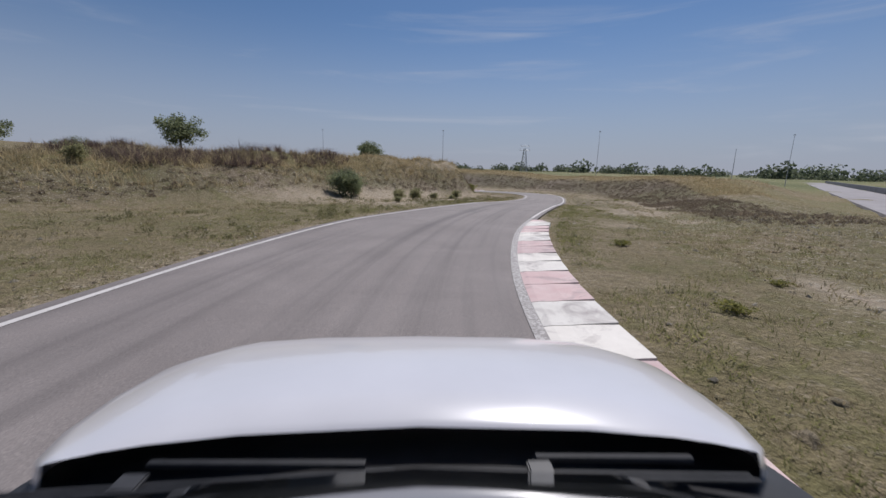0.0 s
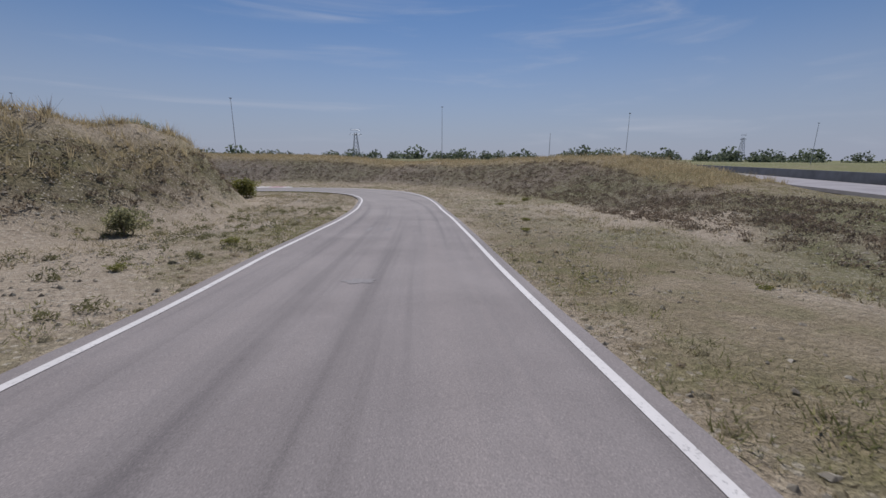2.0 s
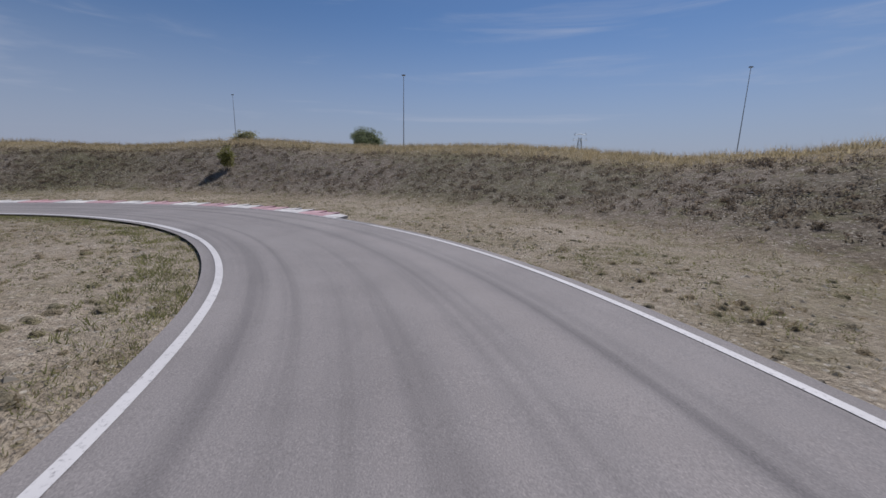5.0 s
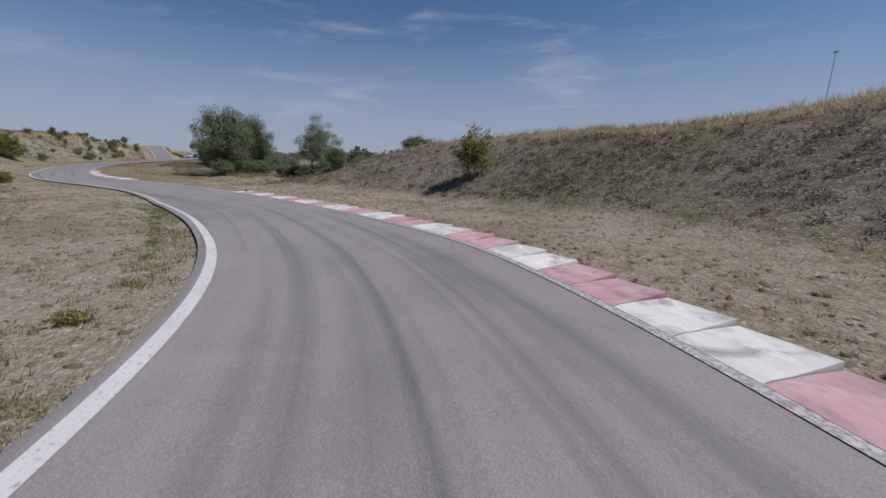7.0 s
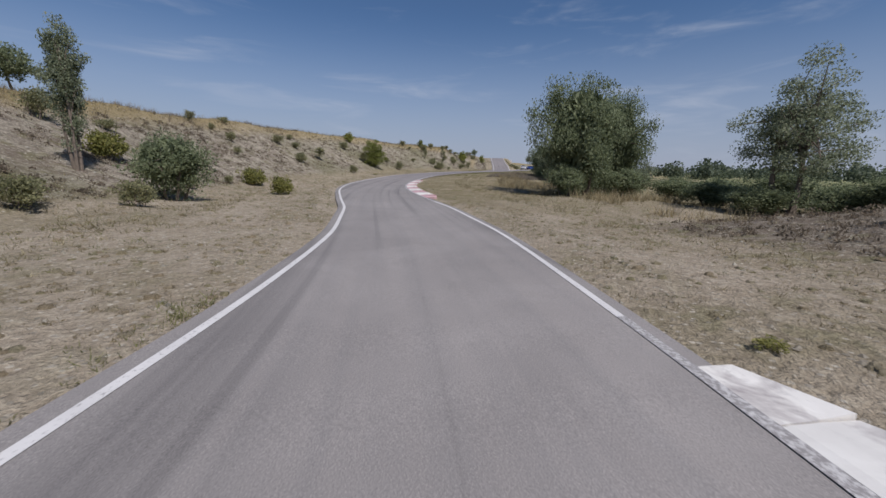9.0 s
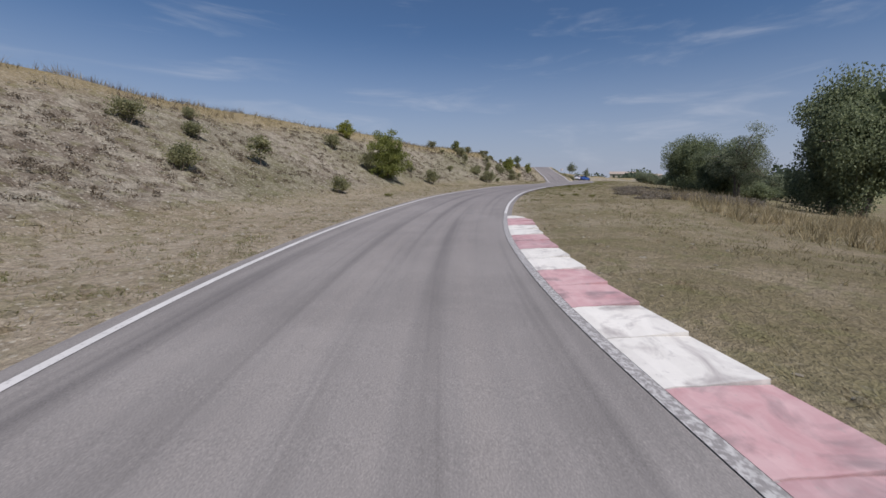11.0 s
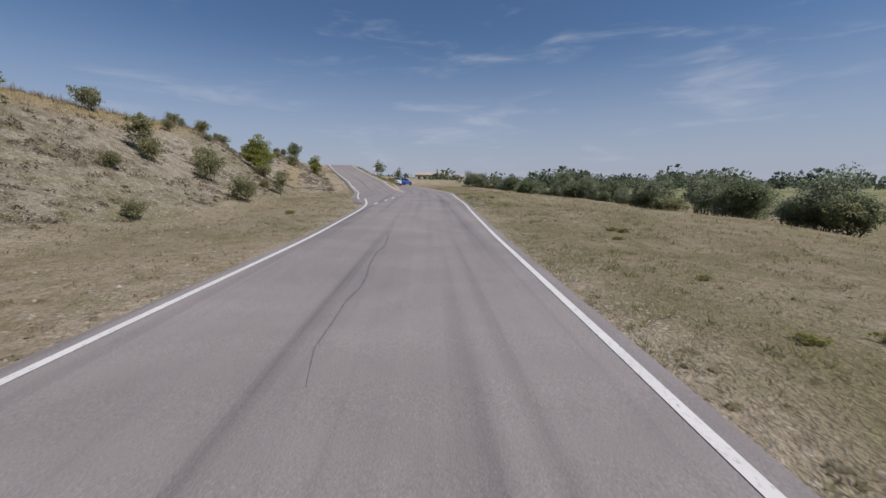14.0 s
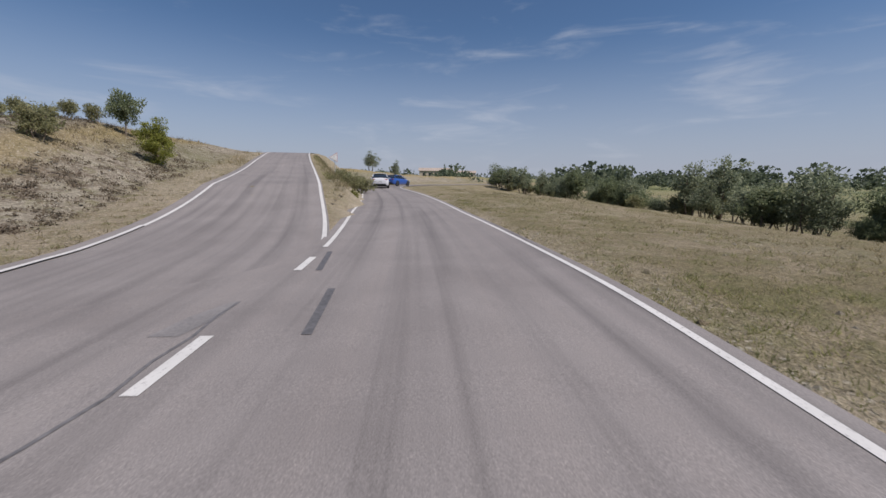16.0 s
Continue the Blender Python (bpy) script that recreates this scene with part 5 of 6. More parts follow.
def cushion_material(name, tones):
    """Matted dry growth: each cushion a tone of its own, fine stalks in relief."""
    m, n, l, b = material(name)
    p = position(n)
    isl = n.new("ShaderNodeNewGeometry").outputs["Random Per Island"]
    c = ramp(n, l, isl, [(k / (len(tones) - 1), t) for k, t in enumerate(tones)])
    stalk = noise_tex(n, l, 34.0, 5, 0.75, p, 0.6)
    c = mixed(n, l, 1.0, c, ramp(n, l, stalk, [(0.32, (0.66, 0.66, 0.64)), (0.5, (0.98, 0.98, 0.98)), (0.68, (1.3, 1.29, 1.26))]), "MULTIPLY")
    l.new(c, b.inputs["Base Color"])
    b.inputs["Roughness"].default_value = 0.95
    b.inputs["Specular IOR Level"].default_value = 0.1
    bump(n, l, stalk, 1.0, 0.06, b)
    return m


CUSHION_VERGE = cushion_material("matted_verge_cushions", [(0.27, 0.213, 0.135), (0.31, 0.25, 0.165), (0.25, 0.217, 0.125), (0.34, 0.285, 0.20), (0.265, 0.235, 0.145)])
HUMMOCK_BROWN = leaf_material("hummock_dry_brown", (0.27, 0.215, 0.132), (0.36, 0.29, 0.185), (0.42, 0.345, 0.225), thin=0.6)
HUMMOCK_OLIVE = leaf_material("hummock_grey_olive", (0.198, 0.188, 0.088), (0.30, 0.285, 0.142), (0.37, 0.34, 0.19), thin=0.6)
x, y, z, c, o = spots(13000, -0.6, 17.6, 0.22, 5.0, 1.1)
k = (noise2(x, y, 0.9) + noise2(x, y, 3.1) * 0.6 > -0.2) & (c[:, 2] < 0.72)
tufts("dry_grass", x[k], y[k], z[k], 0.08, 6, 0.006, 0.09, STRAW, "short dry straw-coloured grass tufts beside the track", 0.7)
x, y, z, c, o = spots(34000, -0.6, 18.5, 4.0, 17.0, 1.3)
k = (c[:, 0] < 0.55) | (rng.random(len(x)) < 0.25)
tufts("dry_grass", x[k], y[k], z[k], 0.13, 6, 0.010, 0.16, STRAW, "dry straw-coloured grass tufts on rough ground", 0.6)
x, y, z, c, o = spots(24000, -0.6, 17.8, 0.4, 8.0, 1.35)
pick = noise2(x, y, 0.42) + 0.5 * noise2(x + 7, y, 1.4) + 0.35 * rng.normal(size=len(x))
low = (c[:, 0] < 0.5) & (c[:, 2] < 0.87) & (~matted(x, y, o) | (rng.random(len(x)) < 0.15))
k = low & (pick > -0.55) & (rng.random(len(x)) < 0.75)
domes("hummocks", x[k], y[k], z[k], 0.062, 0.5, CUSHION_VERGE, "low brown and olive cushions of matted grass on the stony verge")
k = low & (pick > 0.1) & (c[:, 2] < 0.85)
mounds("hummock_grass", x[k], y[k], z[k], 0.115, 26, 0.026, HUMMOCK_BROWN, "soft brown hummocks of dry grass on the verge", 0.5, 3)
k = low & (pick < -0.1)
mounds("hummock_grass", x[k], y[k], z[k], 0.12, 26, 0.026, HUMMOCK_OLIVE, "grey-olive hummocks of grass on the stony verge", 0.45, 3)
x, y, z, c, o = spots(22000, -0.6, 18.0, 0.3, 6.5, 1.4)
near_t = LINE_T[road_frame(x, y)[0]]
k = noise2(x + 40, y, 0.33) + 0.5 * noise2(x, y + 9, 1.7) > np.where((near_t < 3.6) | ((near_t > 5.2) & (near_t < 8.0) & (o < 1.6)) | (near_t > 12.6), 0.0, 0.55)
k &= c[:, 2] < 0.87
tufts("green_grass", x[k], y[k], z[k], 0.075, 18, 0.006, 0.24, GREEN_GRASS, "patches of green grass and weeds beside the track", 0.6)
for t0, t1, far, side, want in ((5.2, 8.3, 1.1, 1, -0.35), (0.8, 3.8, 2.0, 1, 0.05), (0.0, 2.2, 2.4, -1, 0.1), (12.4, 16.6, 3.0, -1, -0.05), (8.3, 9.4, 0.9, 1, 0.0)):
    x, y, z, c, o = spots(int(900 * (t1 - t0)), t0, t1, 0.28, far, 1.3)
    k = (road_frame(x, y)[2] * side > 0) & (noise2(x, y, 0.8) + 0.6 * noise2(x, y, 2.3) + 0.3 * rng.normal(size=len(x)) > want)
    tufts("green_grass", x[k], y[k], z[k], 0.085, 14, 0.008, 0.16, GREEN_GRASS, "bright olive-green weeds and grass along the edge of the track", 0.55)
x, y, z, c, o = spots(20000, -0.6, 19.0, 5.0, 20.0)
k = (c[:, 0] > 0.3) & ((c[:, 3] < 0.5) | (noise2(x, y, 0.7) + rng.normal(size=len(x)) * 0.4 > 0.1))
tufts("scrub", x[k], y[k], z[k], 0.15, 14, 0.011, 0.2, SCRUB, "low grey-brown scrub clumps covering the stony banks", 0.5)
x, y, z, c, o = spots(3500, -0.6, 17.6, 0.8, 8.0)
k = (noise2(x, y, 1.3) > -0.3) & (c[:, 2] < 0.78)
tufts("dry_grass", x[k], y[k], z[k], 0.085, 16, 0.006, 0.12, STRAW, "soft low hummocks of dry grass on the verge", 0.8)
# tall pale grass along the crests
x, y, z, c, o = spots(46000, -0.6, 19.0, 8.0, 30.0)
k = (c[:, 0] < 0.35) & (z - LINE[road_frame(x, y)[0], 2] > 1.7)
tufts("tall_grass", x[k], y[k], z[k], 0.42, 6, 0.012, 0.2, TALL_STRAW, "tall pale dry grass along the tops of the banks", 0.3)
_n = 17000
x, y = rng.uniform(-30, 2, _n), rng.uniform(0, 50, _n)
z, c, o = land(x, y)
k = (z > 0.2) & (o > 6.5) & (c[:, 2] < 0.4) & ((c[:, 0] < 0.35) | (rng.random(_n) < 0.5)) & (noise2(x, y, 0.5) > -0.6)
tufts("tall_grass", x[k], y[k], z[k], 0.55, 8, 0.014, 0.22, TALL_STRAW, "tall pale dry grass on top of the mound", 0.35)
x, y = rng.uniform(-92, -40, 9000), rng.uniform(42, 66, 9000)
z, c, o = land(x, y)
k = (o > 8) & (o < 14) & (noise2(x, y, 0.4) > -0.3)
tufts("tall_grass", x[k], y[k], z[k], 0.6, 8, 0.014, 0.2, TALL_STRAW, "tall golden grass under the trees", 0.3)


WEED_STEM = leaf_material("dead_weed_stems", (0.15, 0.11, 0.085), (0.27, 0.205, 0.16), (0.35, 0.28, 0.22))
WEED_DARK = leaf_material("dark_dead_weeds", (0.085, 0.06, 0.055), (0.165, 0.12, 0.108), (0.24, 0.18, 0.155))
WEED_OLIVE = leaf_material("grey_olive_weeds", (0.125, 0.122, 0.055), (0.235, 0.225, 0.11), (0.31, 0.28, 0.155))
x, y, z, c, o = spots(5200, 8.6, 19.0, 9.0, 17.0)
k = (c[:, 1] > 0.35) & (noise2(x, y, 0.22) > 0.25)
tufts("dead_weeds", x[k], y[k], z[k], 0.36, 9, 0.008, 0.14, WEED_STEM, "brown dead weeds standing along the top of the bank", 0.2)
x, y = rng.uniform(-24, 0, 260), rng.uniform(20, 49, 260)
z, c, o = land(x, y)
k = (z > 1.7) & (noise2(x, y, 0.45) > 0.0)
tufts("dead_weeds", x[k], y[k], z[k], 0.7, 12, 0.012, 0.16, WEED_STEM, "brown dead weeds standing on the mound", 0.25)


x, y = rng.uniform(-168, -133.5, 5200), rng.uniform(12, 29.5, 5200)
z, c, o = land(x, y)
bd = np.full(len(x), 1e9)
for k in range(30, len(BRANCH), 2):
    bd = np.minimum(bd, np.hypot(x - BRANCH[k, 0], y - BRANCH[k, 1]))
k = (bd > 2.75) & (bd < 9) & (o > 0.6) & (y > 0.38 * (x + 131) + 29.5 - 2.2)
tufts("verge_grass", x[k], y[k], z[k], 0.30, 10, 0.008, 0.2, STRAW, "rough dry grass on the wedge between the two roads", 0.4)
k &= noise2(x, y, 0.9) > 0.15
tufts("verge_grass", x[k] + 0.1, y[k], z[k], 0.34, 12, 0.009, 0.25, GREEN_GRASS, "green weeds on the wedge between the two roads", 0.4)


x, y, z, c, o = spots(18000, 2.6, 8.2, 9.0, 18.0)
k = (c[:, 0] < 0.5) & (c[:, 1] > 0.3)
tufts("tall_grass", x[k], y[k], z[k], 0.34, 8, 0.011, 0.22, TALL_STRAW, "tall pale dry grass along the crest of the outer bank", 0.28)


x, y = rng.uniform(-89, -71, 2300), rng.uniform(40, 51, 2300)
z, c, o = land(x, y)
k = (o > 7.3 + 1.2 * np.sin(x)) & (o < 13.5)
mounds("scrub", x[k], y[k], z[k], 0.36, 84, 0.052, SCRUB_SOFT, "dense patch of rounded grey-brown scrub below the trees")
x, y, z, c, o = spots(16000, 0.2, 18.0, 6.0, 17.0)
k = (c[:, 0] > 0.32) & ((c[:, 3] < 0.6) | (noise2(x, y, 0.35) > -0.15))
mounds("scrub", x[k], y[k], z[k], 0.2, 34, 0.045, SCRUB, "rounded grey-brown scrub clumps on the bank")
x, y, z, c, o = spots(9000, 2.5, 8.6, 6.5, 16.0)
k = (c[:, 0] > 0.35) & (noise2(x, y, 0.6) + 0.3 * rng.normal(size=len(x)) > -0.25)
mounds("scrub", x[k], y[k], z[k], 0.2, 40, 0.036, SCRUB_DARK, "dark grey-brown scrub clumps crowded on the outer bank")
x, y, z, c, o = spots(9000, 8.4, 17.5, 6.0, 16.0)
k = (c[:, 0] > 0.3) & (road_frame(x, y)[2] > 0) & (noise2(x, y, 0.5) + 0.4 * rng.normal(size=len(x)) > 0.15)
mounds("scrub", x[k], y[k], z[k], 0.24, 40, 0.04, SCRUB_DARK, "dark grey-brown scrub clumps on the stony bank", 0.7)
x, y, z, c, o = spots(9000, 13.2, 17.5, 0.35, 3.4, 1.5)
k = (noise2(x, y, 0.5) > -0.2) & (y > LINE[road_frame(x, y)[0], 1])
tufts("green_grass", x[k], y[k], z[k], 0.055, 12, 0.0055, 0.2, GREEN_GRASS, "green grass along the verge", 0.6)
x, y, z, c, o = spots(9000, -0.6, 1.6, 0.9, 4.2, 1.2)
k = (noise2(x, y, 0.6) > -0.1) & (c[:, 2] < 0.5)
tufts("green_grass", x[k], y[k], z[k], 0.05, 12, 0.005, 0.2, GREEN_GRASS, "olive green grass along the verge", 0.6)


x, y, z, c, o = spots(900, 0.6, 3.9, 0.8, 6.5, 1.2)
k = (road_frame(x, y)[2] > 0) & (z - LINE[road_frame(x, y)[0], 2] < 0.6) & (noise2(x, y, 0.9) > -0.1)
mounds("weed_clumps", x[k], y[k], z[k], 0.17, 70, 0.042, WEED_OLIVE, "small grey-olive weed clumps scattered over sandy ground", 1.2, 3)
x, y = rng.uniform(-30, -8, 2600), rng.uniform(10, 34, 2600)
z, c, o = land(x, y)
k = (z > 1.25) & (noise2(x, y, 0.38) > -0.25)
tufts("dead_weeds", x[k], y[k], z[k], 0.62, 26, 0.013, 0.28, WEED_DARK, "dark purple-brown dead weeds crowded on the mound", 0.25)


def stones(name, x, y, z, size, mat, label):
    n_ = len(x)
    base = np.array([(1, 0, 0), (0.2, 0.95, 0), (-0.9, 0.35, 0), (-0.6, -0.8, 0), (0.5, -0.85, 0), (0.1, 0.05, 0.62)])
    tri = np.array([(0, 1, 5), (1, 2, 5), (2, 3, 5), (3, 4, 5), (4, 0, 5)])
    s = size * np.minimum(rng.lognormal(0, 0.35, n_), 1.9)
    a = rng.uniform(0, 6.28, n_)
    v = base[None] * (1 + 0.3 * rng.normal(size=(n_, 6, 1))) * s[:, None, None]
    rx = v[..., 0] * np.cos(a)[:, None] - v[..., 1] * np.sin(a)[:, None]
    ry = v[..., 0] * np.sin(a)[:, None] + v[..., 1] * np.cos(a)[:, None]
    p = np.stack([rx + x[:, None], ry + y[:, None], v[..., 2] + z[:, None] - 0.1 * s[:, None]], -1)
    ob = new(name, raw_mesh(name, p[:, tri].reshape(-1, 3), 3, mat))
    tagged(ob, label, "stones", kind="stuff")


STONE = leaf_material("pale_stones", (0.28, 0.245, 0.2), (0.46, 0.41, 0.34), (0.58, 0.53, 0.455))
x, y, z, c, o = spots(30000, -0.6, 17.5, 0.12, 4.5, 1.5)
k = ((noise2(x, y, 0.8) + 0.6 * noise2(x, y, 2.9) > -0.2) & (~matted(x, y, o) | (rng.random(len(x)) < 0.3))) | (o < 0.7)
stones("stones", x[k], y[k], z[k], 0.030, STONE, "small pale stones scattered on the verge")
x, y, z, c, o = spots(42000, -0.6, 18.5, 5.0, 20.0)
k = (c[:, 0] > 0.2) & ((c[:, 3] > 0.5) | (noise2(x, y, 0.8) > 0.1))
stones("stones", x[k], y[k], z[k], 0.05, STONE, "pale broken stones on the banks")
x, y, z, c, o = spots(9000, 2.4, 4.8, 1.2, 6.0)
k = noise2(x, y, 0.7) > -0.25
stones("stones", x[k], y[k], z[k], 0.026, STONE, "pale stones strewn over bare ground beside the bend")
x, y, z, c, o = spots(9000, 15.2, 15.75, 0.35, 1.3)
k = (o < 1.2) & (y > 32)
stones("stones", x[k], y[k], z[k], 0.022, STONE, "bank of loose pale rubble beside the edge line")


# ---------------------------------------------------------------- cars
def car_paint(name, color):
    m, n, l, b = material(name)
    f = noise_tex(n, l, 3.0, 4, 0.6, position(n))
    l.new(ramp(n, l, f, [(0.3, tuple(c * 0.94 for c in color)), (0.7, color)]), b.inputs["Base Color"])
    b.inputs["Roughness"].default_value, b.inputs["Coat Weight"].default_value = 0.28, 0.7
    b.inputs["Coat Roughness"].default_value = 0.05
    return m


PAINT_WHITE = car_paint("white_car_paint", (0.62, 0.61, 0.63))
PAINT_BLUE = car_paint("blue_car_paint", (0.02, 0.075, 0.30))
TYRE = simple("tyre_rubber", (0.022, 0.022, 0.024), 0.85, vary=0.3, scale=30)
RIM = simple("dark_alloy", (0.10, 0.10, 0.11), 0.35, 0.8)
BLACK_TRIM = simple("black_plastic_trim", (0.018, 0.018, 0.02), 0.45, vary=0.3, scale=20)
RUBBER = simple("wiper_rubber", (0.03, 0.03, 0.032), 0.55, vary=0.3, scale=25)
DARK_GLASS, _n, _l, _b = material("tinted_car_glass")
_l.new(ramp(_n, _l, noise_tex(_n, _l, 2.0, 3, 0.5, position(_n)), [(0.3, (0.012, 0.014, 0.015)), (0.7, (0.02, 0.022, 0.023))]), _b.inputs["Base Color"])
_b.inputs["Roughness"].default_value = 0.04
_b.inputs["Coat Weight"].default_value = 1.0
TAIL_RED = simple("tail_lamp_red", (0.35, 0.02, 0.02), 0.2, coat=1.0)
LAMP_CLEAR = simple("head_lamp_clear", (0.55, 0.57, 0.6), 0.1, 0.4, coat=1.0)
PLATE = simple("number_plate", (0.7, 0.7, 0.68), 0.5)

# stations along the car: x (ahead), half width, sill height, shoulder height, top height
LOWER = [(-2.34, 0.62, 0.42, 0.66, 0.80), (-2.28, 0.78, 0.32, 0.76, 1.00), (-2.10, 0.86, 0.26, 0.84, 1.05), (-1.6, 0.905, 0.22, 0.90, 1.05), (-0.9, 0.915, 0.20, 0.90, 1.00),
         (0.0, 0.915, 0.20, 0.88, 0.98), (0.62, 0.912, 0.20, 0.87, 0.965), (0.90, 0.905, 0.20, 0.86, 0.94), (1.25, 0.895, 0.21, 0.80, 0.895), (1.6, 0.87, 0.22, 0.73, 0.82), (1.9, 0.82, 0.23, 0.65, 0.735),
         (2.12, 0.79, 0.24, 0.58, 0.67), (2.26, 0.68, 0.26, 0.52, 0.58), (2.34, 0.5, 0.30, 0.46, 0.52)]
CABIN = [(0.78, 0.76, 0.955, 0.97), (0.42, 0.735, 0.965, 1.14), (0.05, 0.70, 0.97, 1.31), (-0.28, 0.655, 0.975, 1.415), (-0.75, 0.64, 0.985, 1.455), (-1.25, 0.635, 0.995, 1.425),
         (-1.65, 0.64, 1.01, 1.30), (-2.0, 0.68, 1.03, 1.13), (-2.2, 0.72, 1.03, 1.05)]

# hood of the camera's car: x (ahead), half width, height at the middle and at the edge, sweep of the ends
HOOD = [(0.865, 0.70, 0.962, 0.935, 0.06), (0.88, 0.735, 0.972, 0.925, 0.05), (1.0, 0.81, 0.966, 0.885, 0.03), (1.17, 0.855, 0.948, 0.85, 0.01), (1.37, 0.85, 0.915, 0.825, 0.0),
        (1.55, 0.80, 0.862, 0.79, 0.0), (1.70, 0.745, 0.80, 0.74, 0.0), (1.88, 0.70, 0.70, 0.65, 0.0), (2.05, 0.62, 0.56, 0.52, 0.0)]


def loft(rows, mat_name, mat, root, closed_ends=True, label=""):
    bm = bmesh.new()
    rings = [[bm.verts.new(p) for p in row] for row in rows]
    for a, b in zip(rings[:-1], rings[1:]):
        for k in range(len(a) - 1):
            bm.faces.new((a[k], a[k + 1], b[k + 1], b[k]))
    if closed_ends:
        bm.faces.new(rings[0])
        bm.faces.new(rings[-1][::-1])
    bmesh.ops.recalc_face_normals(bm, faces=bm.faces)
    ob = part(mat_name, bm, mat, root, label)
    ob.data.shade_smooth()
    return ob


def lower_ring(st, sides=1.0):
    x, w, s, sh, top = st
    half = [(0.90, s), (0.985, s + 0.10), (1.0, (s + sh) / 2), (0.985, sh - 0.04), (0.95, sh + 0.35 * (top - sh)), (0.86, top - 0.025), (0.74, top - 0.004), (0.45, top + 0.018), (0.0, top + 0.028)]
    ring = [(x, w * f, z) for f, z in half] + [(x, -w * f, z) for f, z in half[-2::-1]]
    return ring


def car(name, paint, label, front=False):
    root = tagged(new(name, None), label, "car")
    loft([lower_ring(s) for s in LOWER if not front or s[0] <= 0.62], "body", paint, root)
    if front:
        rows = []
        for x, w, mid, edge, back in HOOD:
            half = [(1.0, edge - 0.42), (1.0, edge - 0.16), (0.995, edge - 0.05), (0.975, edge), (0.93, edge + 0.18 * (mid - edge)), (0.85, edge + 0.45 * (mid - edge)),
                    (0.74, edge + 0.70 * (mid - edge)), (0.66, edge + 0.74 * (mid - edge)), (0.50, edge + 0.90 * (mid - edge)), (0.25, mid - 0.004), (0.0, mid)]
            rows.append([(x - back * f * f, w * f, z) for f, z in half] + [(x - back * f * f, -w * f, z) for f, z in half[-2::-1]])
        loft(rows, "hood", paint, root, False, label="glossy white hood with two soft creases")
    # cabin: glass all round under a painted roof
    glass, roof = [], []
    for x, w, z0, z1 in [(0.735, 0.66, 0.94, 0.955), (0.655, 0.69, 0.95, 1.0)] * front + CABIN[front:]:
        half = [(w + 0.13, z0), (w + 0.10, z0 + 0.25 * (z1 - z0)), (w + 0.03, z0 + 0.7 * (z1 - z0)), (w * 0.93, z1 - 0.015), (w * 0.5, z1 + 0.015), (0, z1 + 0.02)]
        bow = 0.16 * front * max(0.0, (x + 0.3))
        glass.append([(x - bow * f * f, f, z) for f, z in half] + [(x - bow * f * f, -f, z) for f, z in half[-2::-1]])
    top = next(k for k, row in enumerate(glass) if row[5][0] < -0.2)
    end = next(k for k, row in enumerate(glass) if row[5][0] < -1.2)
    loft(glass[:top + 1], "windscreen", DARK_GLASS, root, label="dark raked windscreen")
    loft(glass[top:end + 1], "side_glass", DARK_GLASS, root, False, label="dark tinted side glass")
    loft(glass[end:], "rear_window", DARK_GLASS, root, label="dark tinted rear window")
    for x, w, z0, z1 in CABIN[3:6]:
        half = [(w + 0.035, z1 - 0.045), (w * 0.96, z1 - 0.002), (w * 0.5, z1 + 0.03), (0, z1 + 0.035)]
        roof.append([(x, f, z) for f, z in half] + [(x, -f, z) for f, z in half[-2::-1]])
    loft(roof, "roof", paint, root, False)
    for s in (1, -1):                                    # pillars
        for rows in ([(0.78, 0.885, 0.965)] * (not front) + [(0.42, 0.79, 1.14), (0.05, 0.72, 1.30), (-0.28, 0.665, 1.40)], [(-1.25, 0.66, 1.41), (-1.65, 0.69, 1.29), (-2.0, 0.75, 1.12)],
                     [(-0.62, 0.80, 0.99), (-0.64, 0.69, 1.42)]):
            bm = bmesh.new()
            for a, b in zip(rows[:-1], rows[1:]):
                limb(bm, (a[0], s * a[1], a[2]), (b[0], s * b[1], b[2]), 0.035, 0.035, 8)
            part("pillar", bm, paint if len(rows) != 2 and not (front and rows[0][0] > 0) else BLACK_TRIM, root)
    for x in (1.42, -1.42):
        for s in (1, -1):
            bm = bmesh.new()
            geo = bmesh.ops.create_cone(bm, cap_ends=True, segments=28, radius1=0.335, radius2=0.335, depth=0.225)
            bmesh.ops.bevel(bm, geom=bm.edges[:], offset=0.03, segments=2, affect="EDGES")
            bmesh.ops.transform(bm, verts=bm.verts, matrix=pose(0, 0, 0, 90, 0, 0))
            wheel = part("wheel", bm, TYRE, root, "black tyre on dark alloy")
            wheel.location = (x, s * (0.72 if front and x > 0 else 0.81), 0.335)
            bm = bmesh.new()
            bmesh.ops.create_cone(bm, cap_ends=True, segments=24, radius1=0.235, radius2=0.21, depth=0.02)
            for k in range(5):
                g = bmesh.ops.create_cube(bm, size=1)
                a = k * math.tau / 5
                bmesh.ops.transform(bm, verts=g["verts"], matrix=Matrix.Rotation(a, 4, "Z") @ Matrix.Translation((0.11, 0, 0.015)) @ Matrix.Diagonal((0.2, 0.05, 0.02, 1)))
            bmesh.ops.transform(bm, verts=bm.verts, matrix=Matrix.Translation((0, s * 0.115, 0)) @ pose(0, 0, 0, -90 * s, 0, 0))
            part("rim", bm, RIM, wheel)
            bm = bmesh.new()                               # dark wheel arch
            bmesh.ops.create_cone(bm, cap_ends=True, segments=28, radius1=0.385, radius2=0.385, depth=0.06)
            bmesh.ops.transform(bm, verts=bm.verts, matrix=Matrix.Translation((x, s * (0.78 if front and x > 0 else 0.895), 0.36)) @ pose(0, 0, 0, 90, 0, 0))
            part("wheel_arch", bm, BLACK_TRIM, root)

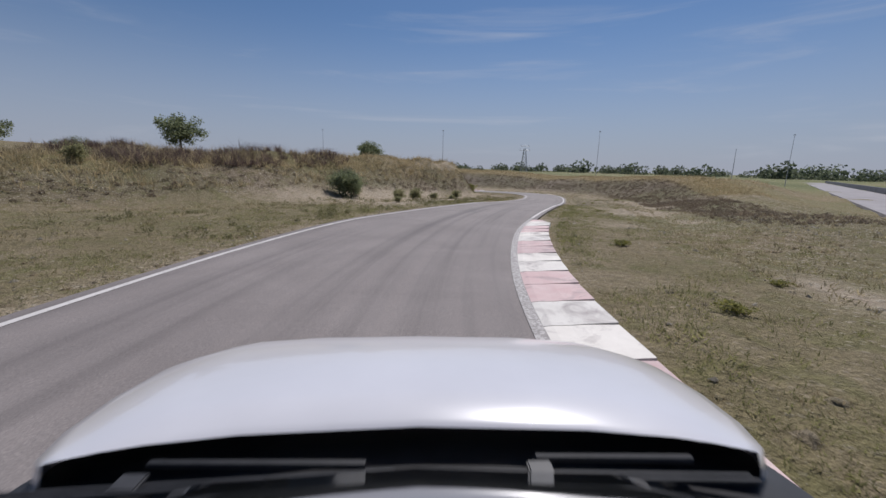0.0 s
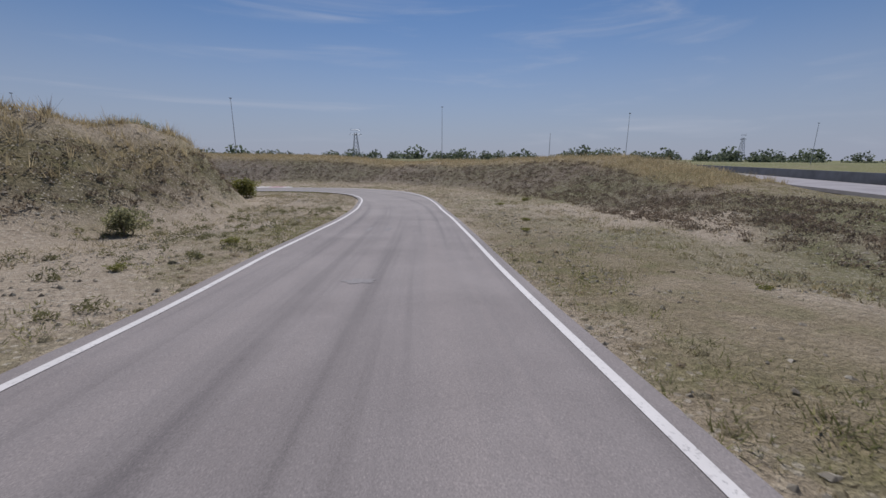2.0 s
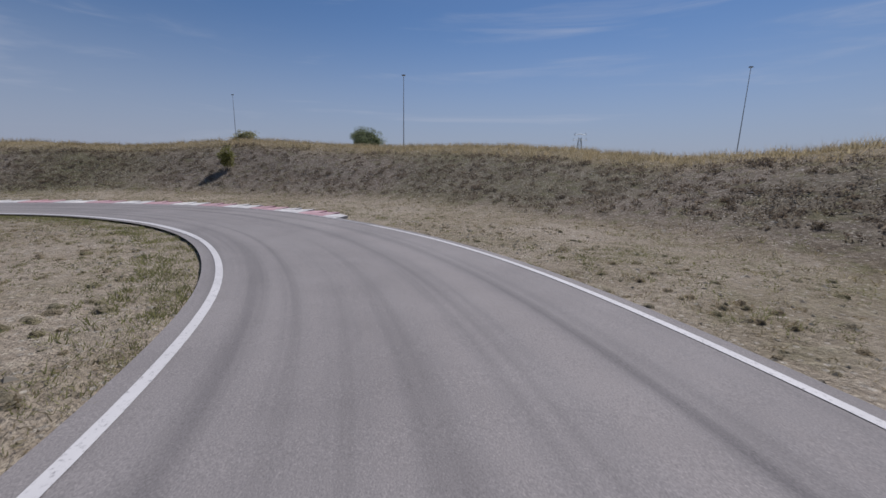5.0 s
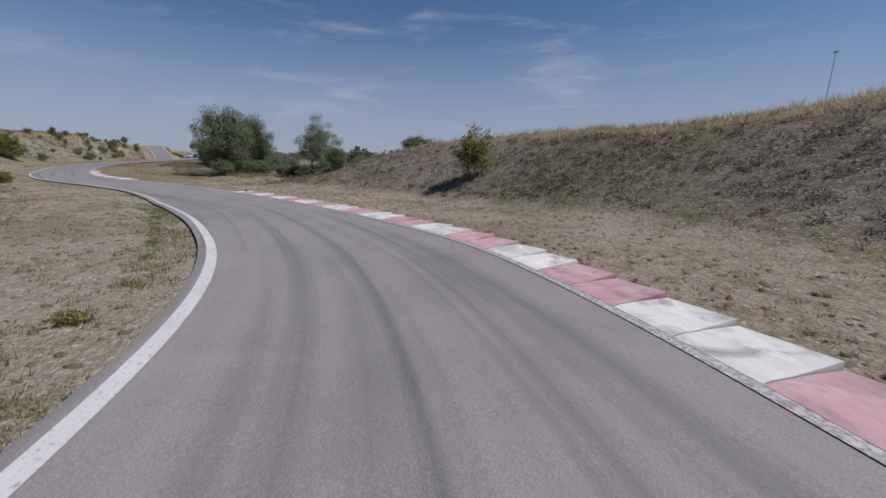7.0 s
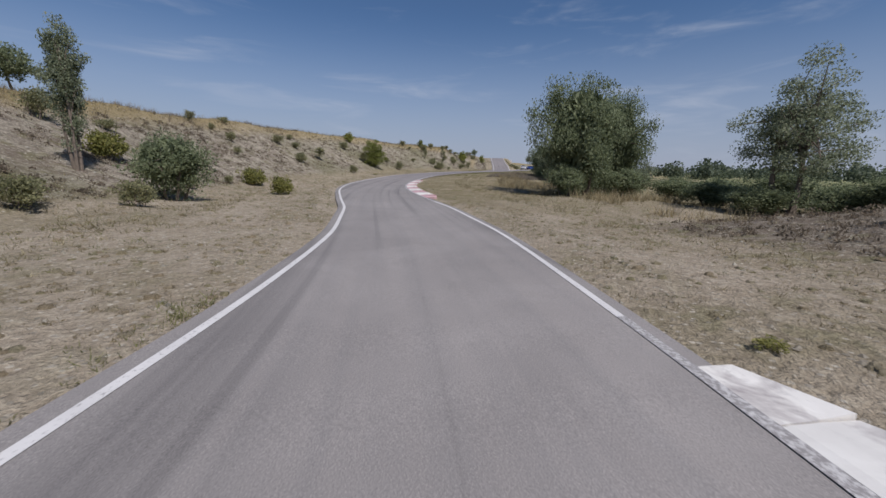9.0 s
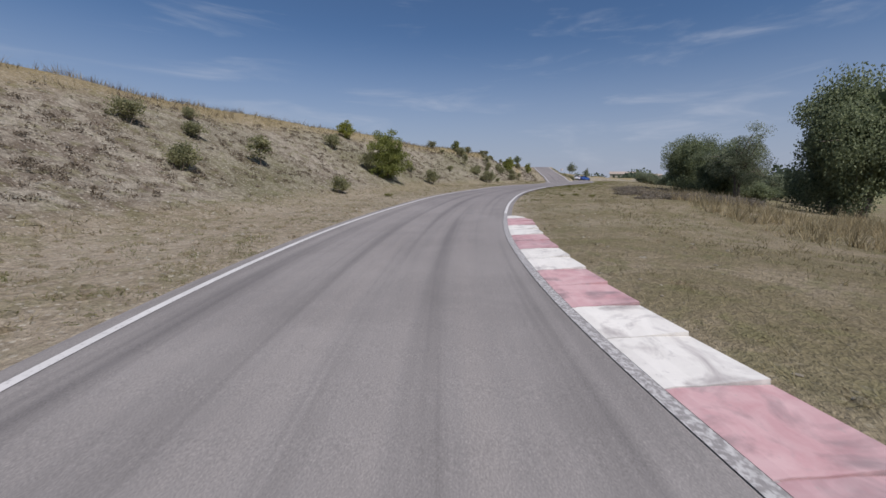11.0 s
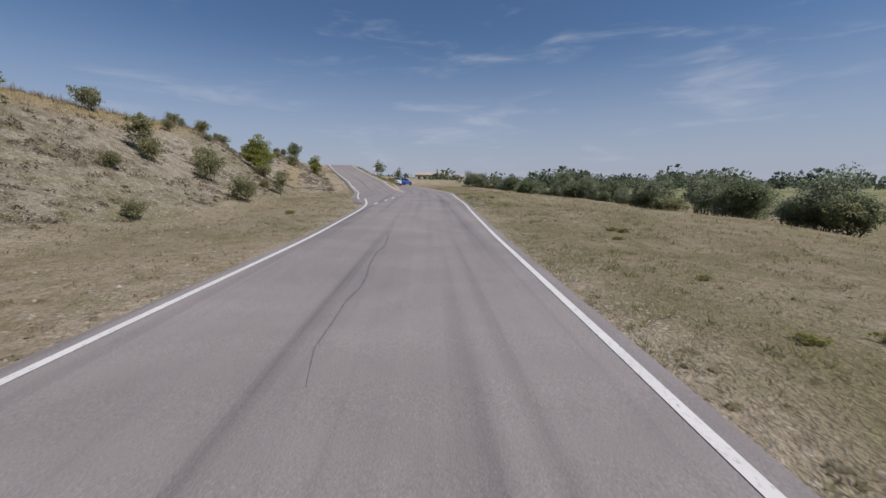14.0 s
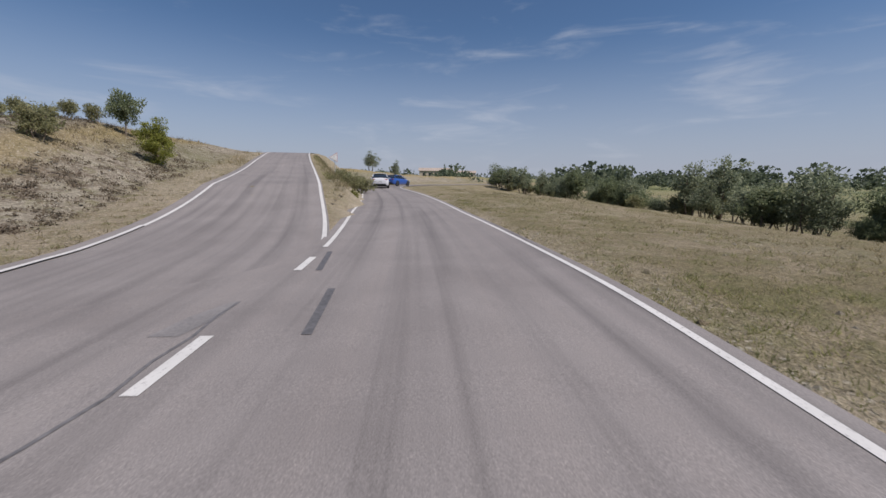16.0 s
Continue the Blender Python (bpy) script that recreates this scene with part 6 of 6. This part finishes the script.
    def box(nm, c, d, mat, lab="", bev=0.015):
        bm = bmesh.new()
        bmesh.ops.create_cube(bm, size=1)
        bmesh.ops.transform(bm, verts=bm.verts, matrix=Matrix.Diagonal((*d, 1)))
        bmesh.ops.bevel(bm, geom=bm.edges[:], offset=min(bev, min(d) * 0.4), segments=2, affect="EDGES")
        ob = part(nm, bm, mat, root, lab)
        ob.location = c
        return ob

    for s in (1, -1):
        box("tail_lamp", (-2.255, s * 0.6, 0.88), (0.12, 0.32, 0.12), TAIL_RED, "dark red tail lamp")
        if front:
            continue
        box("head_lamp", (2.16, s * 0.6, 0.64), (0.16, 0.26, 0.09), LAMP_CLEAR, "clear head lamp")
        box("door_mirror", (0.48, s * 1.0, 1.0), (0.12, 0.17, 0.12), paint, "", 0.04)
    plate = box("number_plate", (-2.33, 0, 0.66), (0.03, 0.5, 0.11), PLATE, "pale plate with plain bars")
    for k in range(5):
        bm = bmesh.new()
        bmesh.ops.create_cube(bm, size=1)
        bmesh.ops.transform(bm, verts=bm.verts, matrix=Matrix.Translation((-0.017, -0.16 + 0.08 * k, 0)) @ Matrix.Diagonal((0.004, 0.045, 0.06, 1)))
        part("bar", bm, BLACK_TRIM, plate)
    box("rear_bumper", (-2.32, 0, 0.40), (0.10, 1.2, 0.14), BLACK_TRIM)
    if not front:
        box("grille", (2.3, 0, 0.5), (0.07, 0.7, 0.12), BLACK_TRIM)
    box("underside", (0, 0, 0.24), (3.9, 1.5, 0.14), BLACK_TRIM)
    return root, box


def stand(root, t, lat, swing=0.0):
    p, q = along(t, lat), along(t + 0.05, lat)
    a = math.degrees(math.atan2(q.y - p.y, q.x - p.x)) + swing
    slope = math.degrees(math.atan2(q.z - p.z, math.hypot(q.x - p.x, q.y - p.y)))
    root.matrix_world = pose(p.x, p.y, p.z + 0.004, 0, -slope, a)


lead, _ = car("car", PAINT_WHITE, "white sedan on the track, seen from behind")
stand(lead, 18.75, 0.1)
lead2, _ = car("car", PAINT_BLUE, "dark blue sedan on the track, turning")
stand(lead2, 19.5, -0.7, -18)

# the car that carries the camera, standing where the drive starts
own, box = car("car", PAINT_WHITE, "white car with black wipers, standing on the track", True)
_f = Vector((-math.sin(radians(3.29)), math.cos(radians(3.29)), 0))
_base = Vector(DRIVE[0][1]) - Vector((0, 0, EYE))
_r = _f.cross(Vector((0, 0, 1)))
_base = _base - _f * 0.17 + _r * 0.0
own.matrix_world = pose(_base.x, _base.y, _base.z + 0.004, 0, 1.0, 90 + 3.29)
_rows = []
for x, z, w in ((0.60, 0.925, 0.80), (0.74, 0.935, 0.80), (0.80, 0.905, 0.79), (0.90, 0.90, 0.78), (1.05, 0.88, 0.76), (1.3, 0.82, 0.74)):
    _rows.append([(x - 0.04 * f * f, w * f, z - 0.05 * f * f) for f in (1, 0.75, 0.5, 0.25, 0, -0.25, -0.5, -0.75, -1)])
loft(_rows, "cowl", BLACK_TRIM, own, False, "black cowl panel under the windscreen")
for y0, y1, xx in ((0.70, 0.04, 0.775), (0.0, -0.60, 0.775)):
    bm = bmesh.new()
    limb(bm, (xx + 0.03, y1 + 0.06, 0.925), (xx + 0.012, y0 - 0.22, 0.95), 0.009, 0.006, 8)
    wiper = part("wiper", bm, RUBBER, own, "black windscreen wiper at rest")
    for k, nm in enumerate(("blade", "spine")):
        bm = bmesh.new()
        limb(bm, (xx - 0.012 - 0.02 * k - 0.08 * y0 * y0, y0, 0.946 + 0.006 * k), (xx - 0.012 - 0.02 * k - 0.08 * y1 * y1, y1, 0.946 + 0.006 * k), 0.005, 0.005, 8)
        part(nm, bm, RUBBER, wiper)
    bm = bmesh.new()
    bmesh.ops.create_cube(bm, size=1)
    bmesh.ops.transform(bm, verts=bm.verts, matrix=Matrix.Translation((xx - 0.02 - 0.08 * (y0 - 0.22) ** 2, y0 - 0.22, 0.953)) @ Matrix.Diagonal((0.04, 0.045, 0.01, 1)))
    bmesh.ops.bevel(bm, geom=bm.edges[:], offset=0.003, segments=2, affect="EDGES")
    part("wiper_joint", bm, RUBBER, wiper)

# ---------------------------------------------------------------- masts, pylon, sign, far circuit
STEEL = simple("galvanised_steel", (0.38, 0.39, 0.41), 0.5, 0.6, vary=0.15, scale=3)
WALL_DARK = simple("dark_barrier", (0.075, 0.08, 0.095), 0.8, vary=0.35, scale=0.6)
ASPHALT_FAR = simple("pale_circuit_asphalt", (0.27, 0.25, 0.25), 0.85, vary=0.2, scale=0.5)
TERRACOTTA = simple("terracotta_roof", (0.36, 0.29, 0.24), 0.85, vary=0.25, scale=1.0)
PLASTER = simple("ochre_plaster", (0.5, 0.42, 0.33), 0.9, vary=0.15, scale=0.4)
SIGN_WHITE = simple("sign_face_white", (0.75, 0.73, 0.7), 0.5)
SIGN_RED = simple("sign_border_faded_red", (0.5, 0.2, 0.17), 0.5)


def light_mast(x, y, top, r=0.075):
    z = land_z(x, y)
    root = tagged(new("light_mast", None), "tall thin grey steel mast with a small head", "mast", "masts beyond the bank")
    root.location = (x, y, z)
    bm = bmesh.new()
    limb(bm, (0, 0, -0.3), (0, 0, top - z), r, r * 0.45, 10)
    part("pole", bm, STEEL, root)
    bm = bmesh.new()
    g = bmesh.ops.create_cube(bm, size=1)
    bmesh.ops.transform(bm, verts=bm.verts, matrix=Matrix.Translation((0, 0, top - z)) @ Matrix.Diagonal((0.5, 0.25, 0.16, 1)))
    bmesh.ops.bevel(bm, geom=bm.edges[:], offset=0.05, segments=2, affect="EDGES")
    part("lamp_head", bm, STEEL, root)


for x, y, top in ((41.7, 110.4, 12.1), (-0.7, 108.7, 11.2), (76.7, 89.8, 10.4), (116.6, 74.7, 8.8), (-38.8, 128.3, 12.3)):
    light_mast(x, y, top)
light_mast(162.2, 226.1, 15.7, 0.22)


def pylon(x, y, top):
    z = land_z(x, y)
    root = tagged(new("pylon", None), "grey steel lattice power pylon far off", "pylon", "power pylons")
    root.location = (x, y, z)
    h = top - z
    w = lambda f: 2.1 * (1 - f) + 0.55 * f
    bm = bmesh.new()
    for sx in (1, -1):
        for sy in (1, -1):
            limb(bm, (sx * w(0), sy * w(0), -0.3), (sx * w(1), sy * w(1), h * 0.9), 0.16, 0.12, 5)
    part("leg_frame", bm, STEEL, root)
    bm = bmesh.new()
    for k in range(7):
        f, g = k / 7, (k + 1) / 7
        for sx, sy, ux, uy in ((1, 1, -1, 1), (-1, 1, -1, -1), (-1, -1, 1, -1), (1, -1, 1, 1)):
            limb(bm, (sx * w(f), sy * w(f), h * 0.9 * f), (ux * w(g), uy * w(g), h * 0.9 * g), 0.08, 0.08, 4)
    part("bracing", bm, STEEL, root)
    for zz, ww in ((0.82, 3.4), (0.97, 2.8)):
        bm = bmesh.new()
        limb(bm, (-ww, 0, h * zz), (0, 0, h * (zz + 0.03)), 0.1, 0.16, 5)
        limb(bm, (ww, 0, h * zz), (0, 0, h * (zz + 0.03)), 0.1, 0.16, 5)
        limb(bm, (-ww, 0, h * zz), (-ww * 0.8, 0, h * (zz + 0.07)), 0.1, 0.1, 5)
        limb(bm, (ww, 0, h * zz), (ww * 0.8, 0, h * (zz + 0.07)), 0.1, 0.1, 5)
        part("cross_arm", bm, STEEL, root)


pylon(51.3, 261.1, 16.6)
pylon(330, 215, 19)

# main circuit beyond the bank: asphalt strip, pale wall and dark barrier
def circuit():
    a, b = Vector((29.5, 25.4, 0)), Vector((166, 185, 0))
    d = (b - a).normalized()
    n_ = Vector((d.y, -d.x, 0))
    for nm, o0, o1, z0, z1, mat, lab, cat in (("circuit_road", 0, 7, -1.4, -1.14, ASPHALT_FAR, "pale asphalt of the main circuit far off", "road"),
                                              ("circuit_barrier", 7.4, 7.9, -1.4, -0.2, WALL_DARK, "long dark barrier along the main circuit", "barrier")):
        v = []
        for p in (a, b):
            for o, z in ((o0, z0), (o1, z0), (o1, z1), (o0, z1)):
                q = p + n_ * o
                v.append((q.x, q.y, z))
        ob = mesh_ob(nm, v, [(0, 1, 5, 4), (1, 2, 6, 5), (2, 3, 7, 6), (3, 0, 4, 7), (3, 2, 1, 0), (4, 5, 6, 7)], mat)
        tagged(ob, lab, cat, kind="structure")


circuit()


def warning_sign(x, y):
    root = tagged(new("warning_sign", None), "white triangular warning sign on a thin post", "sign")
    root.matrix_world = pose(x, y, land_z(x, y), 0, 0, 96)
    bm = bmesh.new()
    limb(bm, (0, 0, -0.3), (0, 0, 2.1), 0.03, 0.03, 8)
    part("post", bm, STEEL, root)
    for nm, r, t_, mat in (("border", 0.5, 0.0, SIGN_RED), ("face", 0.44, 0.012, SIGN_WHITE)):
        bm = bmesh.new()
        bmesh.ops.create_cone(bm, cap_ends=True, segments=3, radius1=r, radius2=r, depth=0.02)
        bmesh.ops.transform(bm, verts=bm.verts, matrix=Matrix.Translation((0, -0.04 - t_, 1.85)) @ pose(0, 0, 0, 90, 0, 0) @ pose(0, 0, 0, 0, 0, 90))
        part(nm, bm, mat, root)


warning_sign(-159.5, 20.1)


def far_house(x, y, w, d, h, turn):
    root = tagged(new("house", None), "far low ochre farm building with tiled roof", "house", "far buildings")
    root.matrix_world = pose(x, y, land_z(x, y) - 0.2, 0, 0, turn)
    bm = bmesh.new()
    bmesh.ops.create_cube(bm, size=1)
    bmesh.ops.transform(bm, verts=bm.verts, matrix=Matrix.Translation((0, 0, h / 2)) @ Matrix.Diagonal((d, w, h, 1)))
    part("wall", bm, PLASTER, root)
    bm = bmesh.new()
    v = [bm.verts.new(p) for p in ((-d * .55, -w * .53, h), (d * .55, -w * .53, h), (0, -w * .53, h * 1.45), (-d * .55, w * .53, h), (d * .55, w * .53, h), (0, w * .53, h * 1.45))]
    for f in ((0, 1, 2), (5, 4, 3), (0, 3, 4, 1), (1, 4, 5, 2), (2, 5, 3, 0)):
        bm.faces.new([v[k] for k in f])
    part("roof", bm, TERRACOTTA, root)
    for k in range(5):
        bm = bmesh.new()
        bmesh.ops.create_cube(bm, size=1)
        bmesh.ops.transform(bm, verts=bm.verts, matrix=Matrix.Translation((d * 0.5, (k - 2) * w * 0.18, h * 0.5)) @ Matrix.Diagonal((0.2, w * 0.07, h * 0.4, 1)))
        part("window", bm, BLACK_TRIM, root)


far_house(-372, 14.7, 20, 9, 4.2, 4)
far_house(-360, 32, 14, 8, 3, 0)
